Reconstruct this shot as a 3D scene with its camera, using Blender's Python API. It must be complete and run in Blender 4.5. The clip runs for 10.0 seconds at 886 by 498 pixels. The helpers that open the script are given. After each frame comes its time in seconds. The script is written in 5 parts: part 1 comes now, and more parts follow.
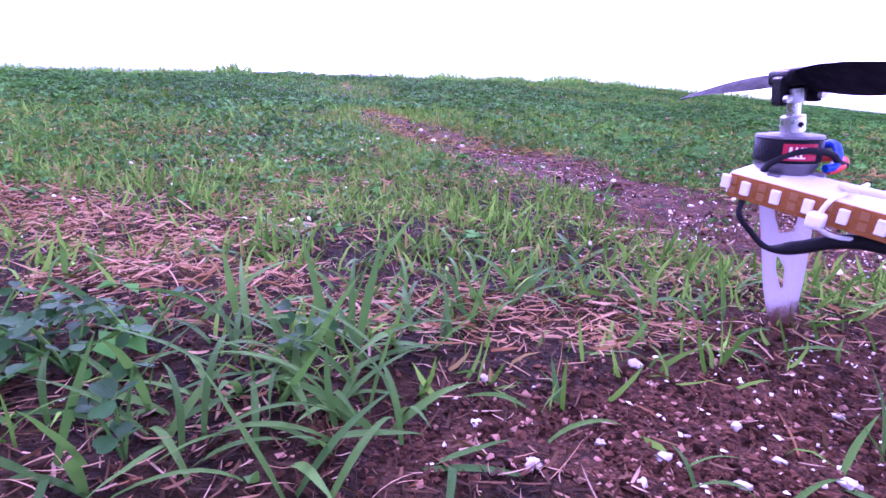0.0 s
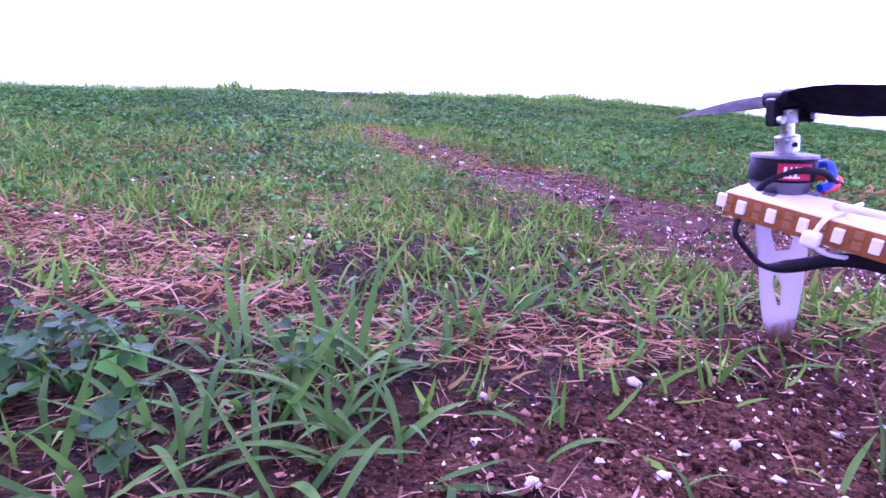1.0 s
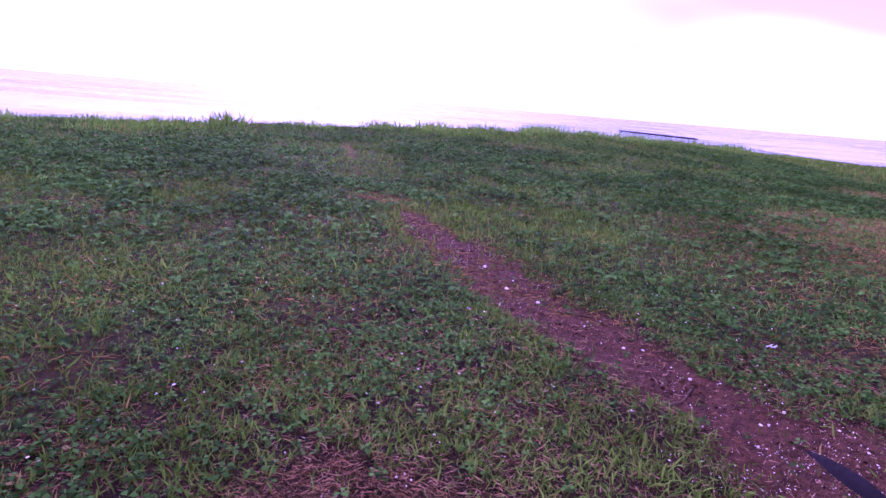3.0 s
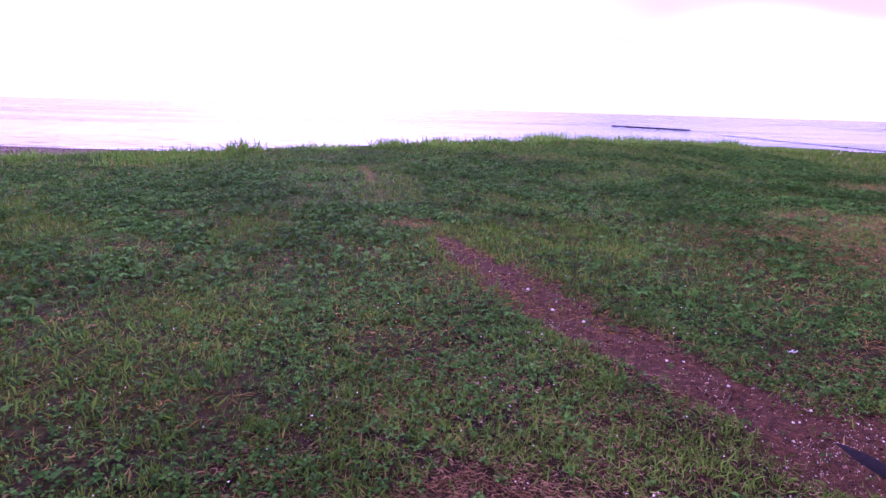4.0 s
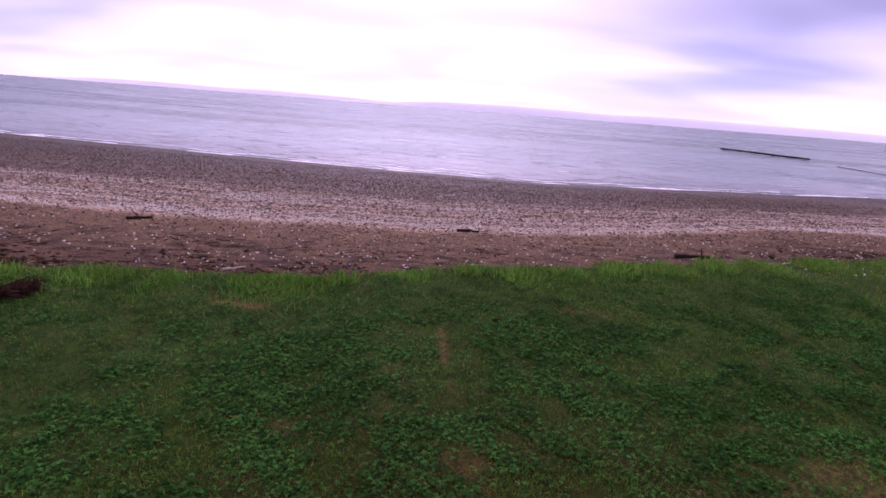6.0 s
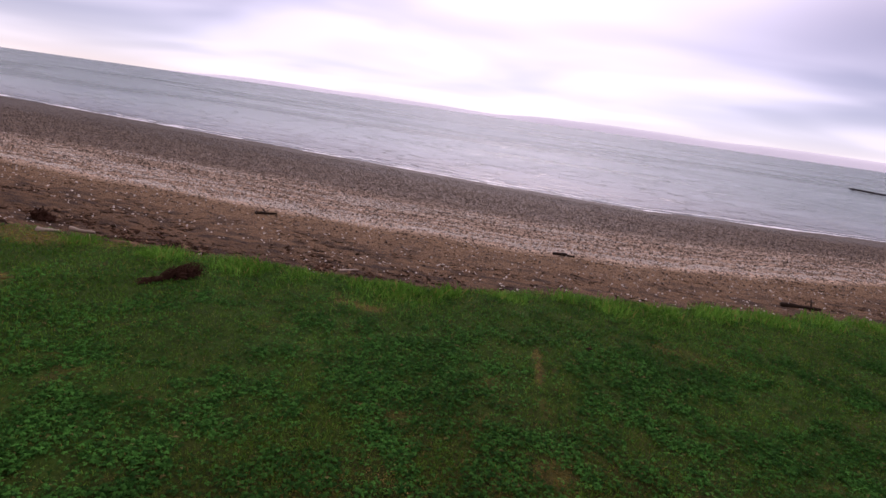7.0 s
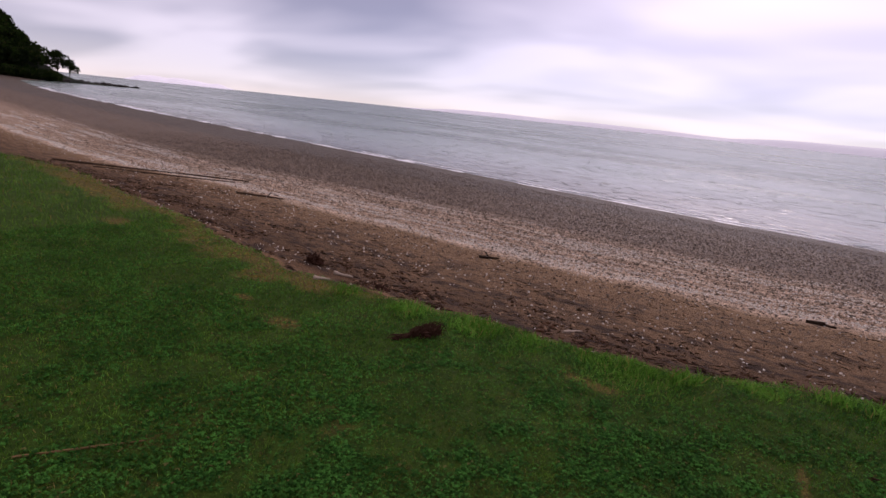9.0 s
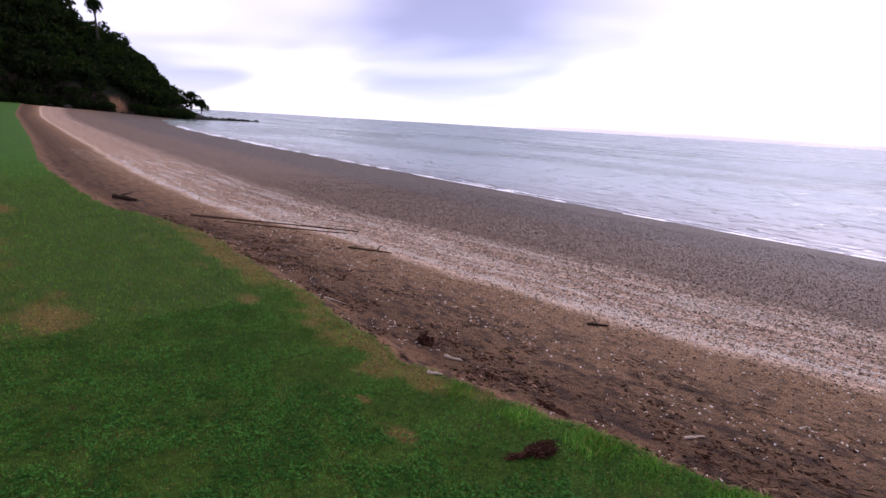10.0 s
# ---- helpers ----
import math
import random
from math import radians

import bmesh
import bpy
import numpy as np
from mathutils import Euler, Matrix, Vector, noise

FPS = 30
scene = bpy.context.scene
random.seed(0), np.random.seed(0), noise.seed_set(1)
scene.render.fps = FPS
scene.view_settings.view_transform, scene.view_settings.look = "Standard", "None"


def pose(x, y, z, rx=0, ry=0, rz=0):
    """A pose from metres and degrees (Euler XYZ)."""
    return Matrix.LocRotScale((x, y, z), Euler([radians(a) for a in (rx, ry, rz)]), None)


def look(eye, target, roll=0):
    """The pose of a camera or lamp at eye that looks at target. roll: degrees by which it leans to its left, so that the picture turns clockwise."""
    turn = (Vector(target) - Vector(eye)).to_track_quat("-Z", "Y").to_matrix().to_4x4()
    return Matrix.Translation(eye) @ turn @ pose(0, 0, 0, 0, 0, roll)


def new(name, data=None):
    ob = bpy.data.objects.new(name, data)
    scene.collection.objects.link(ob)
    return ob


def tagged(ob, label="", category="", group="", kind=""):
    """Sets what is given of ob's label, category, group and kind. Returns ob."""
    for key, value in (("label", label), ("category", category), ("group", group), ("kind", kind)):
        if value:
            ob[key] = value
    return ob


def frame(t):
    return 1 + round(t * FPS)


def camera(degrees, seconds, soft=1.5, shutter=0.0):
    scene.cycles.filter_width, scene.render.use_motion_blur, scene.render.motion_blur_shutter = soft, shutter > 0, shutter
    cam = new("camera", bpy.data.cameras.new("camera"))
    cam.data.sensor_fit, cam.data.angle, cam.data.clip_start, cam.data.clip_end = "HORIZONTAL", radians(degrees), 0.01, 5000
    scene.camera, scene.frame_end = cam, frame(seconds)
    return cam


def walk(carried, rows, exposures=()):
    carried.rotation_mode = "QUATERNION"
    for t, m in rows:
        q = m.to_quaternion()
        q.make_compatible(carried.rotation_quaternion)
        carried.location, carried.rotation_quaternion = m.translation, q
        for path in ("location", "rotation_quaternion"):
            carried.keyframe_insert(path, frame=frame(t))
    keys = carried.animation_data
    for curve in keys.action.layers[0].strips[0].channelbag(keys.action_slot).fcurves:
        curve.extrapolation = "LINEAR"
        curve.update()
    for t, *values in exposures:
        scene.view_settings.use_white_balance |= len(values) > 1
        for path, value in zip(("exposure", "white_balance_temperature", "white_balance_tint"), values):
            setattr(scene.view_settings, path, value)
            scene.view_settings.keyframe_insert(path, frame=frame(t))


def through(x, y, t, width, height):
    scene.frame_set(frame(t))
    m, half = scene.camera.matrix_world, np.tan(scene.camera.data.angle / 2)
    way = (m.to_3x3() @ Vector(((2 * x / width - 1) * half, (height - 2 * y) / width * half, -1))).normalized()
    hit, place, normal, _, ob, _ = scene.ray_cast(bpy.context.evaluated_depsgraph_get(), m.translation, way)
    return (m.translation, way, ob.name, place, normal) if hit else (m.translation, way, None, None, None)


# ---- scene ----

# ======== camera and its flight ========
cam = camera(77.3, 10.0, soft=1.6)


def aim(x, y, z, yaw, pitch, roll):
    """A camera pose: yaw to the left of +y, pitch upwards, roll as in look(), all in degrees."""
    a, b = radians(yaw), radians(pitch)
    ahead = Vector((-math.sin(a) * math.cos(b), math.cos(a) * math.cos(b), math.sin(b)))
    return look((x, y, z), Vector((x, y, z)) + ahead, roll)


PATH = [
    (0.0, 0.001, -0.001, 0.121, 0.52, -16.48, 3.19),
    (0.5, 0.001, -0.001, 0.123, 0.54, -15.77, 3.34),
    (1.0, 0.001, -0.003, 0.123, 0.57, -14.87, 3.16),
    (1.3, -0.001, -0.005, 0.127, 0.45, -14.45, 4.20),
    (1.5, -0.009, -0.009, 0.155, -0.08, -13.91, 6.38),
    (2.0, -0.102, -0.016, 0.322, -3.70, -12.88, 6.51),
    (2.5, -0.232, -0.085, 0.476, -5.09, -13.72, 4.51),
    (3.0, -0.356, -0.175, 0.500, -4.12, -14.64, 4.69),
    (3.2, -0.415, -0.209, 0.468, -3.76, -14.16, 4.04),
    (4.3, -0.552, -0.423, 0.883, -4.38, -14.27, 1.36),
    (4.5, -0.467, -0.482, 1.203, -6.74, -14.52, 7.17),
    (4.7, -0.430, -0.500, 1.440, -8.23, -14.70, 13.60),
    (4.9, -0.440, -0.497, 1.598, -6.92, -14.52, 11.64),
    (5.0, -0.478, -0.500, 1.672, -6.12, -14.33, 8.50),
    (5.2, -0.535, -0.510, 1.806, -2.79, -13.61, -1.52),
    (5.3, -0.548, -0.515, 1.869, -2.32, -13.85, -2.27),
    (5.5, -0.553, -0.532, 1.997, -2.51, -14.09, 0.96),
    (5.7, -0.540, -0.546, 2.118, -2.00, -14.03, 3.56),
    (6.0, -0.490, -0.560, 2.300, 5.01, -14.27, 4.45),
    (6.2, -0.490, -0.620, 2.410, 9.33, -14.61, 4.60),
    (7.3, -0.710, -1.240, 2.560, 15.48, -13.88, 7.66),
    (7.5, -0.760, -1.245, 2.519, 17.41, -13.57, 3.99),
    (8.0, -0.888, -1.199, 2.512, 17.52, -13.69, 5.70),
    (8.5, -0.975, -1.187, 2.688, 19.47, -13.54, 6.43),
    (8.7, -1.010, -1.230, 2.845, 28.14, -13.47, 6.19),
    (9.0, -1.036, -1.290, 3.118, 36.46, -13.94, 6.00),
    (9.3, -1.058, -1.277, 3.495, 47.62, -15.51, 6.70),
    (9.5, -1.099, -1.285, 3.757, 48.87, -18.22, 5.37),
    (10.0, -1.424, -1.363, 4.499, 47.03, -12.84, 3.47),
]
EXPOSURES = [
    (0.0, 2.13, 4950, 99), (1.2, 2.09, 4960, 101), (2.0, 1.76, 5180, 116), (2.5, 1.16, 5280, 128), (3.2, 1.12, 5330, 126), (4.5, 0.95, 5520, 99),
    (5.5, 0.20, 5620, 88), (6.0, 0.06, 6050, 64), (7.5, -0.14, 6720, 35), (9.0, -0.26, 6700, 34), (9.5, 0.01, 6500, 36), (10.0, 0.31, 6050, 36),
]
walk(cam, [(t, aim(*row)) for t, *row in PATH], EXPOSURES)

# ======== sky and sun ========
SUN_AZ, SUN_EL = 9.0, 36.0      # degrees to the left of +y, degrees up
sun_way = Vector((-math.sin(radians(SUN_AZ)) * math.cos(radians(SUN_EL)), math.cos(radians(SUN_AZ)) * math.cos(radians(SUN_EL)),
                  math.sin(radians(SUN_EL))))
sun = new("sun", bpy.data.lights.new("sun", "SUN"))
sun.data.energy, sun.data.angle, sun.data.color = 1.5, radians(22), (1.0, 0.96, 0.91)
sun.matrix_world = look((0, 0, 60), Vector((0, 0, 60)) - sun_way)

world = bpy.data.worlds.new("overcast")
scene.world = world
world.use_nodes = True


class Nodes:
    """A small builder of node trees."""

    def __init__(self, tree):
        self.tree = tree
        tree.nodes.clear()

    def add(self, kind, *sources, **settings):
        node = self.tree.nodes.new(kind)
        for key, value in settings.items():
            if key in node.inputs:
                self.feed(node.inputs[key], value)
            elif key == "operation":
                node.operation = value
            elif key == "data_type":
                node.data_type = value
            elif key == "blend_type":
                node.blend_type = value
            elif key == "interpolation_type":
                node.interpolation_type = value
            elif key == "attribute_name":
                node.attribute_name = value
        for socket, source in zip(node.inputs, sources):
            if source is not None:
                self.feed(socket, source)
        return node

    def feed(self, socket, source):
        if isinstance(source, bpy.types.NodeSocket):
            self.tree.links.new(source, socket)
        elif isinstance(source, bpy.types.Node):
            self.tree.links.new(source.outputs[0], socket)
        else:
            if socket.type == "RGBA" and isinstance(source, tuple) and len(source) == 3:
                source = (*source, 1.0)
            socket.default_value = source

    def math(self, op, a, b=0.0, clamp=False):
        node = self.add("ShaderNodeMath", a, b, operation=op)
        node.use_clamp = clamp
        return node.outputs[0]

    def mix(self, factor, a, b, blend="MIX"):
        node = self.add("ShaderNodeMix", data_type="RGBA", blend_type=blend)
        self.feed(node.inputs[0], factor)
        self.feed(node.inputs[6], a)
        self.feed(node.inputs[7], b)
        return node.outputs[2]

    def noise(self, vector, scale, detail=4.0, rough=0.55, warp=0.0):
        node = self.add("ShaderNodeTexNoise")
        if vector is not None:
            self.feed(node.inputs["Vector"], vector)
        node.inputs["Scale"].default_value = scale
        node.inputs["Detail"].default_value = detail
        node.inputs["Roughness"].default_value = rough
        node.inputs["Distortion"].default_value = warp
        return node.outputs[0]

    def spread(self, value, low, high, to_low=0.0, to_high=1.0):
        node = self.add("ShaderNodeMapRange", value, low, high, to_low, to_high, interpolation_type="SMOOTHSTEP")
        return node.outputs[0]

    def ramp(self, value, stops):
        node = self.add("ShaderNodeValToRGB", value)
        ends = node.color_ramp.elements
        while len(ends) < len(stops):
            ends.new(0.5)
        for end, (place, colour) in zip(ends, stops):
            end.position, end.color = place, (*colour, 1.0)
        return node.outputs[0]

    def stretch(self, vector, x, y, z):
        node = self.add("ShaderNodeMapping", vector)
        node.inputs["Scale"].default_value = (x, y, z)
        return node.outputs[0]


w = Nodes(world.node_tree)
way = w.add("ShaderNodeTexCoord").outputs["Generated"]
split = w.add("ShaderNodeSeparateXYZ", way)
height = split.outputs[2]
# the cloud deck: a direction thrown onto a flat layer overhead
lift = w.math("ADD", w.math("MAXIMUM", height, 0.0), 0.16)
deck = w.add("ShaderNodeCombineXYZ", w.math("DIVIDE", split.outputs[0], lift), w.math("DIVIDE", split.outputs[1], lift), 0.0)
heaps = w.noise(w.stretch(deck, 0.6, 0.8, 1), 0.9, 2.6, 0.45, 0.3)
bright = w.spread(heaps, 0.37, 0.64)
cloud = w.mix(bright, (0.32, 0.29, 0.29), (0.92, 0.88, 0.86))
toward = w.add("ShaderNodeVectorMath", way, tuple(sun_way), operation="DOT_PRODUCT").outputs["Value"]
glow = w.spread(toward, 0.76, 0.985, 0.0, 0.72)
cloud = w.mix(glow, cloud, (1.75, 1.68, 1.72))
low = w.spread(height, 0.0, 0.10)
cloud = w.mix(low, w.mix(0.55, cloud, (0.70, 0.66, 0.68)), cloud)
sky = w.add("ShaderNodeTexSky")
sky.sky_type, sky.sun_disc = "NISHITA", False
sky.sun_elevation, sky.sun_rotation = radians(SUN_EL), radians(-SUN_AZ)
sky.air_density, sky.dust_density, sky.ozone_density = 0.6, 0.0, 2.0
backdrop = w.add("ShaderNodeBackground", cloud, 0.80)
blue = w.add("ShaderNodeBackground", sky.outputs[0], 0.05)
total = w.add("ShaderNodeAddShader", backdrop, blue)
w.add("ShaderNodeOutputWorld", total)


# ======== materials ========
def material(name):
    m = bpy.data.materials.new(name)
    m.use_nodes = True
    return m, Nodes(m.node_tree)


def finish(n, colour, rough=0.7, metal=0.0, bump=None, depth=0.002, specular=0.5, through=None, transmission=0.0, coat=0.0):
    """A Principled surface; bump: a height with its depth in metres; through: light that leaves let pass."""
    bsdf = n.add("ShaderNodeBsdfPrincipled")
    n.feed(bsdf.inputs["Base Color"], colour)
    n.feed(bsdf.inputs["Roughness"], rough)
    n.feed(bsdf.inputs["Metallic"], metal)
    n.feed(bsdf.inputs["Specular IOR Level"], specular)
    n.feed(bsdf.inputs["Transmission Weight"], transmission)
    n.feed(bsdf.inputs["Coat Weight"], coat)
    if bump is not None:
        node = n.add("ShaderNodeBump")
        n.feed(node.inputs["Height"], bump)
        node.inputs["Distance"].default_value = depth
        node.inputs["Strength"].default_value = 1.0
        n.feed(bsdf.inputs["Normal"], node.outputs[0])
    out = bsdf
    if through is not None:
        leaf = n.add("ShaderNodeBsdfTranslucent", through)
        out = n.add("ShaderNodeMixShader", 0.3, bsdf, leaf)
    n.add("ShaderNodeOutputMaterial", out)


def plain(name, colour, rough=0.6, metal=0.0, grain=0.12, scale=60.0, depth=0.0004, coat=0.0, shine=0.3):
    """A paint, plastic or metal with faint grain and blotches at two scales."""
    m, n = material(name)
    place = n.add("ShaderNodeTexCoord").outputs["Object"]
    fine, broad = n.noise(place, scale * 6, 3), n.noise(place, scale, 4)
    tone = n.math("ADD", n.math("MULTIPLY", fine, grain), n.math("MULTIPLY", broad, grain))
    c = n.mix(tone, colour, tuple(v * 0.35 for v in colour))
    finish(n, c, n.spread(broad, 0.3, 0.7, max(0.05, rough - 0.1), min(1, rough + 0.1)), metal, fine, depth, coat=coat, specular=0.5 if metal else shine)
    return m


def leaf_material(name, low, high, dry=(0.30, 0.22, 0.06), share=0.08, gloss=0.45, shine=0.2):
    """Leaves and blades that differ one by one, with a few dry ones."""
    m, n = material(name)
    pick = n.add("ShaderNodeNewGeometry").outputs["Random Per Island"]
    place = n.add("ShaderNodeTexCoord").outputs["Object"]
    patch = n.noise(place, 1.1, 4)
    c = n.mix(n.math("POWER", pick, 1.3), low, high)
    c = n.mix(n.spread(patch, 0.38, 0.66, 0.0, 0.5), c, tuple(v * 0.7 for v in low))
    withered = n.math("LESS_THAN", n.math("FRACT", n.math("MULTIPLY", pick, 37.7)), share)
    c = n.mix(withered, c, dry)
    finish(n, c, gloss, specular=shine, through=n.mix(0.3, c, (0.06, 0.16, 0.004)))
    return m


GRASS = leaf_material("grass_blades", (0.038, 0.114, 0.011), (0.212, 0.420, 0.057), dry=(0.30, 0.22, 0.070), share=0.06, gloss=0.65, shine=0.035)
LONG_GRASS = leaf_material("long_grass_blades", (0.055, 0.185, 0.018), (0.245, 0.540, 0.080), dry=(0.34, 0.27, 0.085), share=0.08, gloss=0.6, shine=0.05)
THATCH = leaf_material("thatch", (0.022, 0.010, 0.005), (0.15, 0.076, 0.036), dry=(0.40, 0.27, 0.17), share=0.14, gloss=0.8, shine=0.12)
CLOVER = leaf_material("clover_leaves", (0.011, 0.051, 0.010), (0.078, 0.288, 0.046), dry=(0.16, 0.14, 0.05), share=0.012, gloss=0.7, shine=0.02)
HAY = leaf_material("hay", (0.25, 0.175, 0.030), (0.56, 0.43, 0.105), dry=(0.15, 0.085, 0.020), share=0.3, gloss=0.8, shine=0.1)
WITHERED = leaf_material("withered_grass", (0.22, 0.125, 0.026), (0.62, 0.40, 0.13), dry=(0.07, 0.032, 0.010), share=0.25, gloss=0.8, shine=0.1)
STRAW = leaf_material("straw", (0.32, 0.145, 0.060), (0.84, 0.53, 0.32), dry=(0.07, 0.030, 0.012), share=0.28, gloss=0.75, shine=0.15)

# ======== the lie of the land ========
SEA = -3.75


def smooth(v, low, high):
    t = np.clip((np.asarray(v, float) - low) / (high - low), 0, 1)
    return t * t * (3 - 2 * t)


_cells = np.random.RandomState(7).rand(256, 256)


def rough(x, y, size):
    """Smooth value noise, 0 to 1, with cells of that size in metres."""
    u, v = np.asarray(x, float) / size + 57.3, np.asarray(y, float) / size + 31.7
    i, j = np.floor(u).astype(int), np.floor(v).astype(int)
    a, b = u - i, v - j
    a, b = a * a * (3 - 2 * a), b * b * (3 - 2 * b)
    c = lambda p, q: _cells[p % 256, q % 256]
    return (c(i, j) * (1 - a) + c(i + 1, j) * a) * (1 - b) + (c(i, j + 1) * (1 - a) + c(i + 1, j + 1) * a) * b


def layered(x, y, size):
    return (rough(x, y, size) + 0.5 * rough(x, y, size / 2.1) + 0.25 * rough(x, y, size / 4.3)) / 1.75


EDGE_X = [-1500, -430, -200, -84, -49, -37, -30, -26, -22.5, -18.5, -15, -12.5, -10.4, -8.7, -7.6, -6.6, -5.6, -4.6, -3.6, -3, -2.4, -0.8, 0.7, 2.4, 4.6, 9.2, 20, 60, 200, 1500]
EDGE_Y = [80, 42, 17, 7.4, 4.2, 3.95, 4.1, 5.1, 5.8, 5.61, 5.36, 5.26, 5.06, 4.96, 5.11, 5.36, 5.66, 5.71, 5.91, 6.16, 6.15, 6.9, 7.25, 8.2, 9.4, 12.4, 15.2, 24, 70, 500]


def lawn_edge(x):
    return np.interp(x, EDGE_X, EDGE_Y) + 0.3 * (rough(x, 0 * np.asarray(x), 0.8) - 0.5) + 0.22 * (rough(x, 3 + 0 * np.asarray(x), 0.3) - 0.5)


WATER_X, WATER_Y = [-520, -440, -363, -280, -221, -167, -109, -74, -45, -28, -10, 4, 104, 1500], [90, 145, 101, 81, 70, 63, 57.5, 55, 52.8, 51.6, 51, 51, 86, 570]


def water_edge(x):
    return np.interp(x, WATER_X, WATER_Y)


def shore(x, y):
    """How far down the beach a place lies: 0 at the lawn's edge, 34 at the water; negative on the lawn, in metres."""
    e = lawn_edge(x)
    return (y - e) * np.where(y > e, 34.0 / np.maximum(water_edge(x) - e, 5), 1.0)


def drift_line(x, y):
    """As shore(), but drawn out to follow the drifts, which lie lower down the beach towards +x."""
    u = shore(x, y)
    upper = np.interp(x, [-65, -30, -19, -13, -9, 0], [1.9, 1.75, 1.55, 1.36, 1.24, 1.2])
    lower = np.interp(x, [-60, -30, -22, -16, -12, -7, 0], [1.66, 1.64, 1.60, 1.48, 1.40, 1.36, 1.38])
    k = upper + (lower - upper) * smooth(u, 6, 11)
    return u * (1 + (k - 1) * smooth(u, 0.6, 4) * (1 - smooth(u, 24, 34)))


PROFILE_U = [0, 0.25, 0.5, 0.8, 1.6, 3.2, 5.5, 8, 13.5, 20, 34, 60, 120, 5000]
PROFILE_Z = [0.20, 0.08, -0.22, -0.38, -0.58, -0.85, -1.05, -1.20, -1.45, -2.15, -3.77, -5, -6.5, -11]


BERM_X, BERM_Z = [-9, -5.5, -3, -1, 2, 4.5, 8, 12], [0.0, -0.03, 0.03, 0.15, 0.20, 0.11, -0.06, -0.20]


def ground_z(x, y):
    x, y = np.asarray(x, float), np.asarray(y, float)
    u = shore(x, y)
    berm = np.interp(x, BERM_X, BERM_Z) * smooth(u, -4.2, -0.5)
    hummocks = 0.10 * (layered(x, y, 1.0) - 0.5) * smooth(u, -2.0, -0.4)
    dips = (0.05 * (layered(x, y, 1.7) - 0.5) + 0.045 * (layered(x + 5, y, 0.42) - 0.5)) * smooth(np.hypot(x, y), 0.8, 2.5)
    lawn = berm + hummocks + dips + (0.018 * (layered(x, y, 0.09) - 0.5) - 0.004 * bare(x, y)) * smooth(shore(x, y), 0, -0.4) * (1 - 0.75 * smooth(np.hypot(x, y), 1.2, 2.2))
    beach = np.interp(u, PROFILE_U, PROFILE_Z) + (np.interp(x, BERM_X, BERM_Z) - 0.2) * (1 - smooth(u, 0, 1.0)) + 0.06 * (layered(x, y, 1.1) - 0.5) * smooth(u, 0.3, 2) * (1 - smooth(u, 18, 33))
    z = np.where(u < 0, lawn, beach)
    rise = 1.2 * smooth(-x, 120, 420) * (1 - smooth(u, 0, 33))
    return z + rise


def near_line(x, y, points):
    """How far inside a band along points (x, y, half width) a place lies: 1 at the middle, 0 at its rim and beyond."""
    best = np.zeros(np.broadcast(x, y).shape)
    for (ax, ay, aw), (bx, by, bw) in zip(points, points[1:]):
        dx, dy = bx - ax, by - ay
        t = np.clip(((x - ax) * dx + (y - ay) * dy) / (dx * dx + dy * dy), 0, 1)
        d = np.hypot(x - ax - t * dx, y - ay - t * dy)
        best = np.maximum(best, 1 - d / (aw + t * (bw - aw)))
    return np.clip(best, 0, 1)


def blot(x, y, cx, cy, rx, ry):
    return np.clip(1.25 - np.hypot((x - cx) / rx, (y - cy) / ry), 0, 1)


TRAIL = [(0.75, 0.45, 0.28), (0.48, 0.53, 0.26), (0.32, 0.56, 0.24), (0.25, 0.65, 0.17), (0.20, 0.78, 0.14), (0.12, 0.95, 0.165), (0.03, 1.16, 0.205), (-0.06, 1.36, 0.205), (-0.12, 1.65, 0.20),
         (-0.24, 1.95, 0.155), (-0.32, 2.2, 0.10), (-0.36, 2.35, 0.03)]
DRY_TRAIL = [(0.20, 0.78, 0.26), (0.03, 1.16, 0.34), (-0.12, 1.65, 0.34), (-0.24, 1.95, 0.32), (-0.34, 2.3, 0.28), (-0.47, 2.7, 0.20), (-0.60, 3.25, 0.18), (-0.78, 4.0, 0.12), (-1.0, 5.2, 0.09)]


# worn spots near the trail's start and dry spots over the lawn: centre, half-sizes, strength
WORN_SPOTS = [(-0.42, 0.43, 0.24, 0.14, 1), (-0.02, 0.285, 0.18, 0.055, 1), (0.07, 0.275, 0.14, 0.045, 1), (-0.17, 0.3, 0.1, 0.06, 1),
              (-0.24, 0.39, 0.15, 0.09, 0.9), (-1.4, 0.5, 0.5, 0.25, 0.45), (-0.9, 0.75, 0.35, 0.12, 0.42), (0.85, 0.95, 0.5, 0.25, 0.62),
              (1.2, 1.4, 0.6, 0.3, 0.6), (0.1, 0.75, 0.3, 0.15, 0.5), (-0.55, 1.1, 0.4, 0.2, 0.38)]
DRY_SPOTS = [(2.9, 2.2, 2.1, 1.5, 1), (5.4, 4.2, 2.6, 1.3, 0.8), (-7.05, 3.3, 0.45, 0.22, 1), (-3.15, 5, 0.5, 0.15, 0.85), (-0.48, 2.7, 0.2, 0.36, 0.95),
             (-0.82, 4.72, 0.2, 0.2, 0.42), (-8.3, 3.45, 0.25, 0.12, 1), (0.7, 5.7, 0.5, 0.25, 0.5), (-14.1, 4, 0.5, 0.3, 1), (-15.3, 0.1, 1.8, 1, 0.7),
             (-28, -0.8, 14, 1.6, 0.5), (-30, 0.5, 1.2, 0.5, 1)]


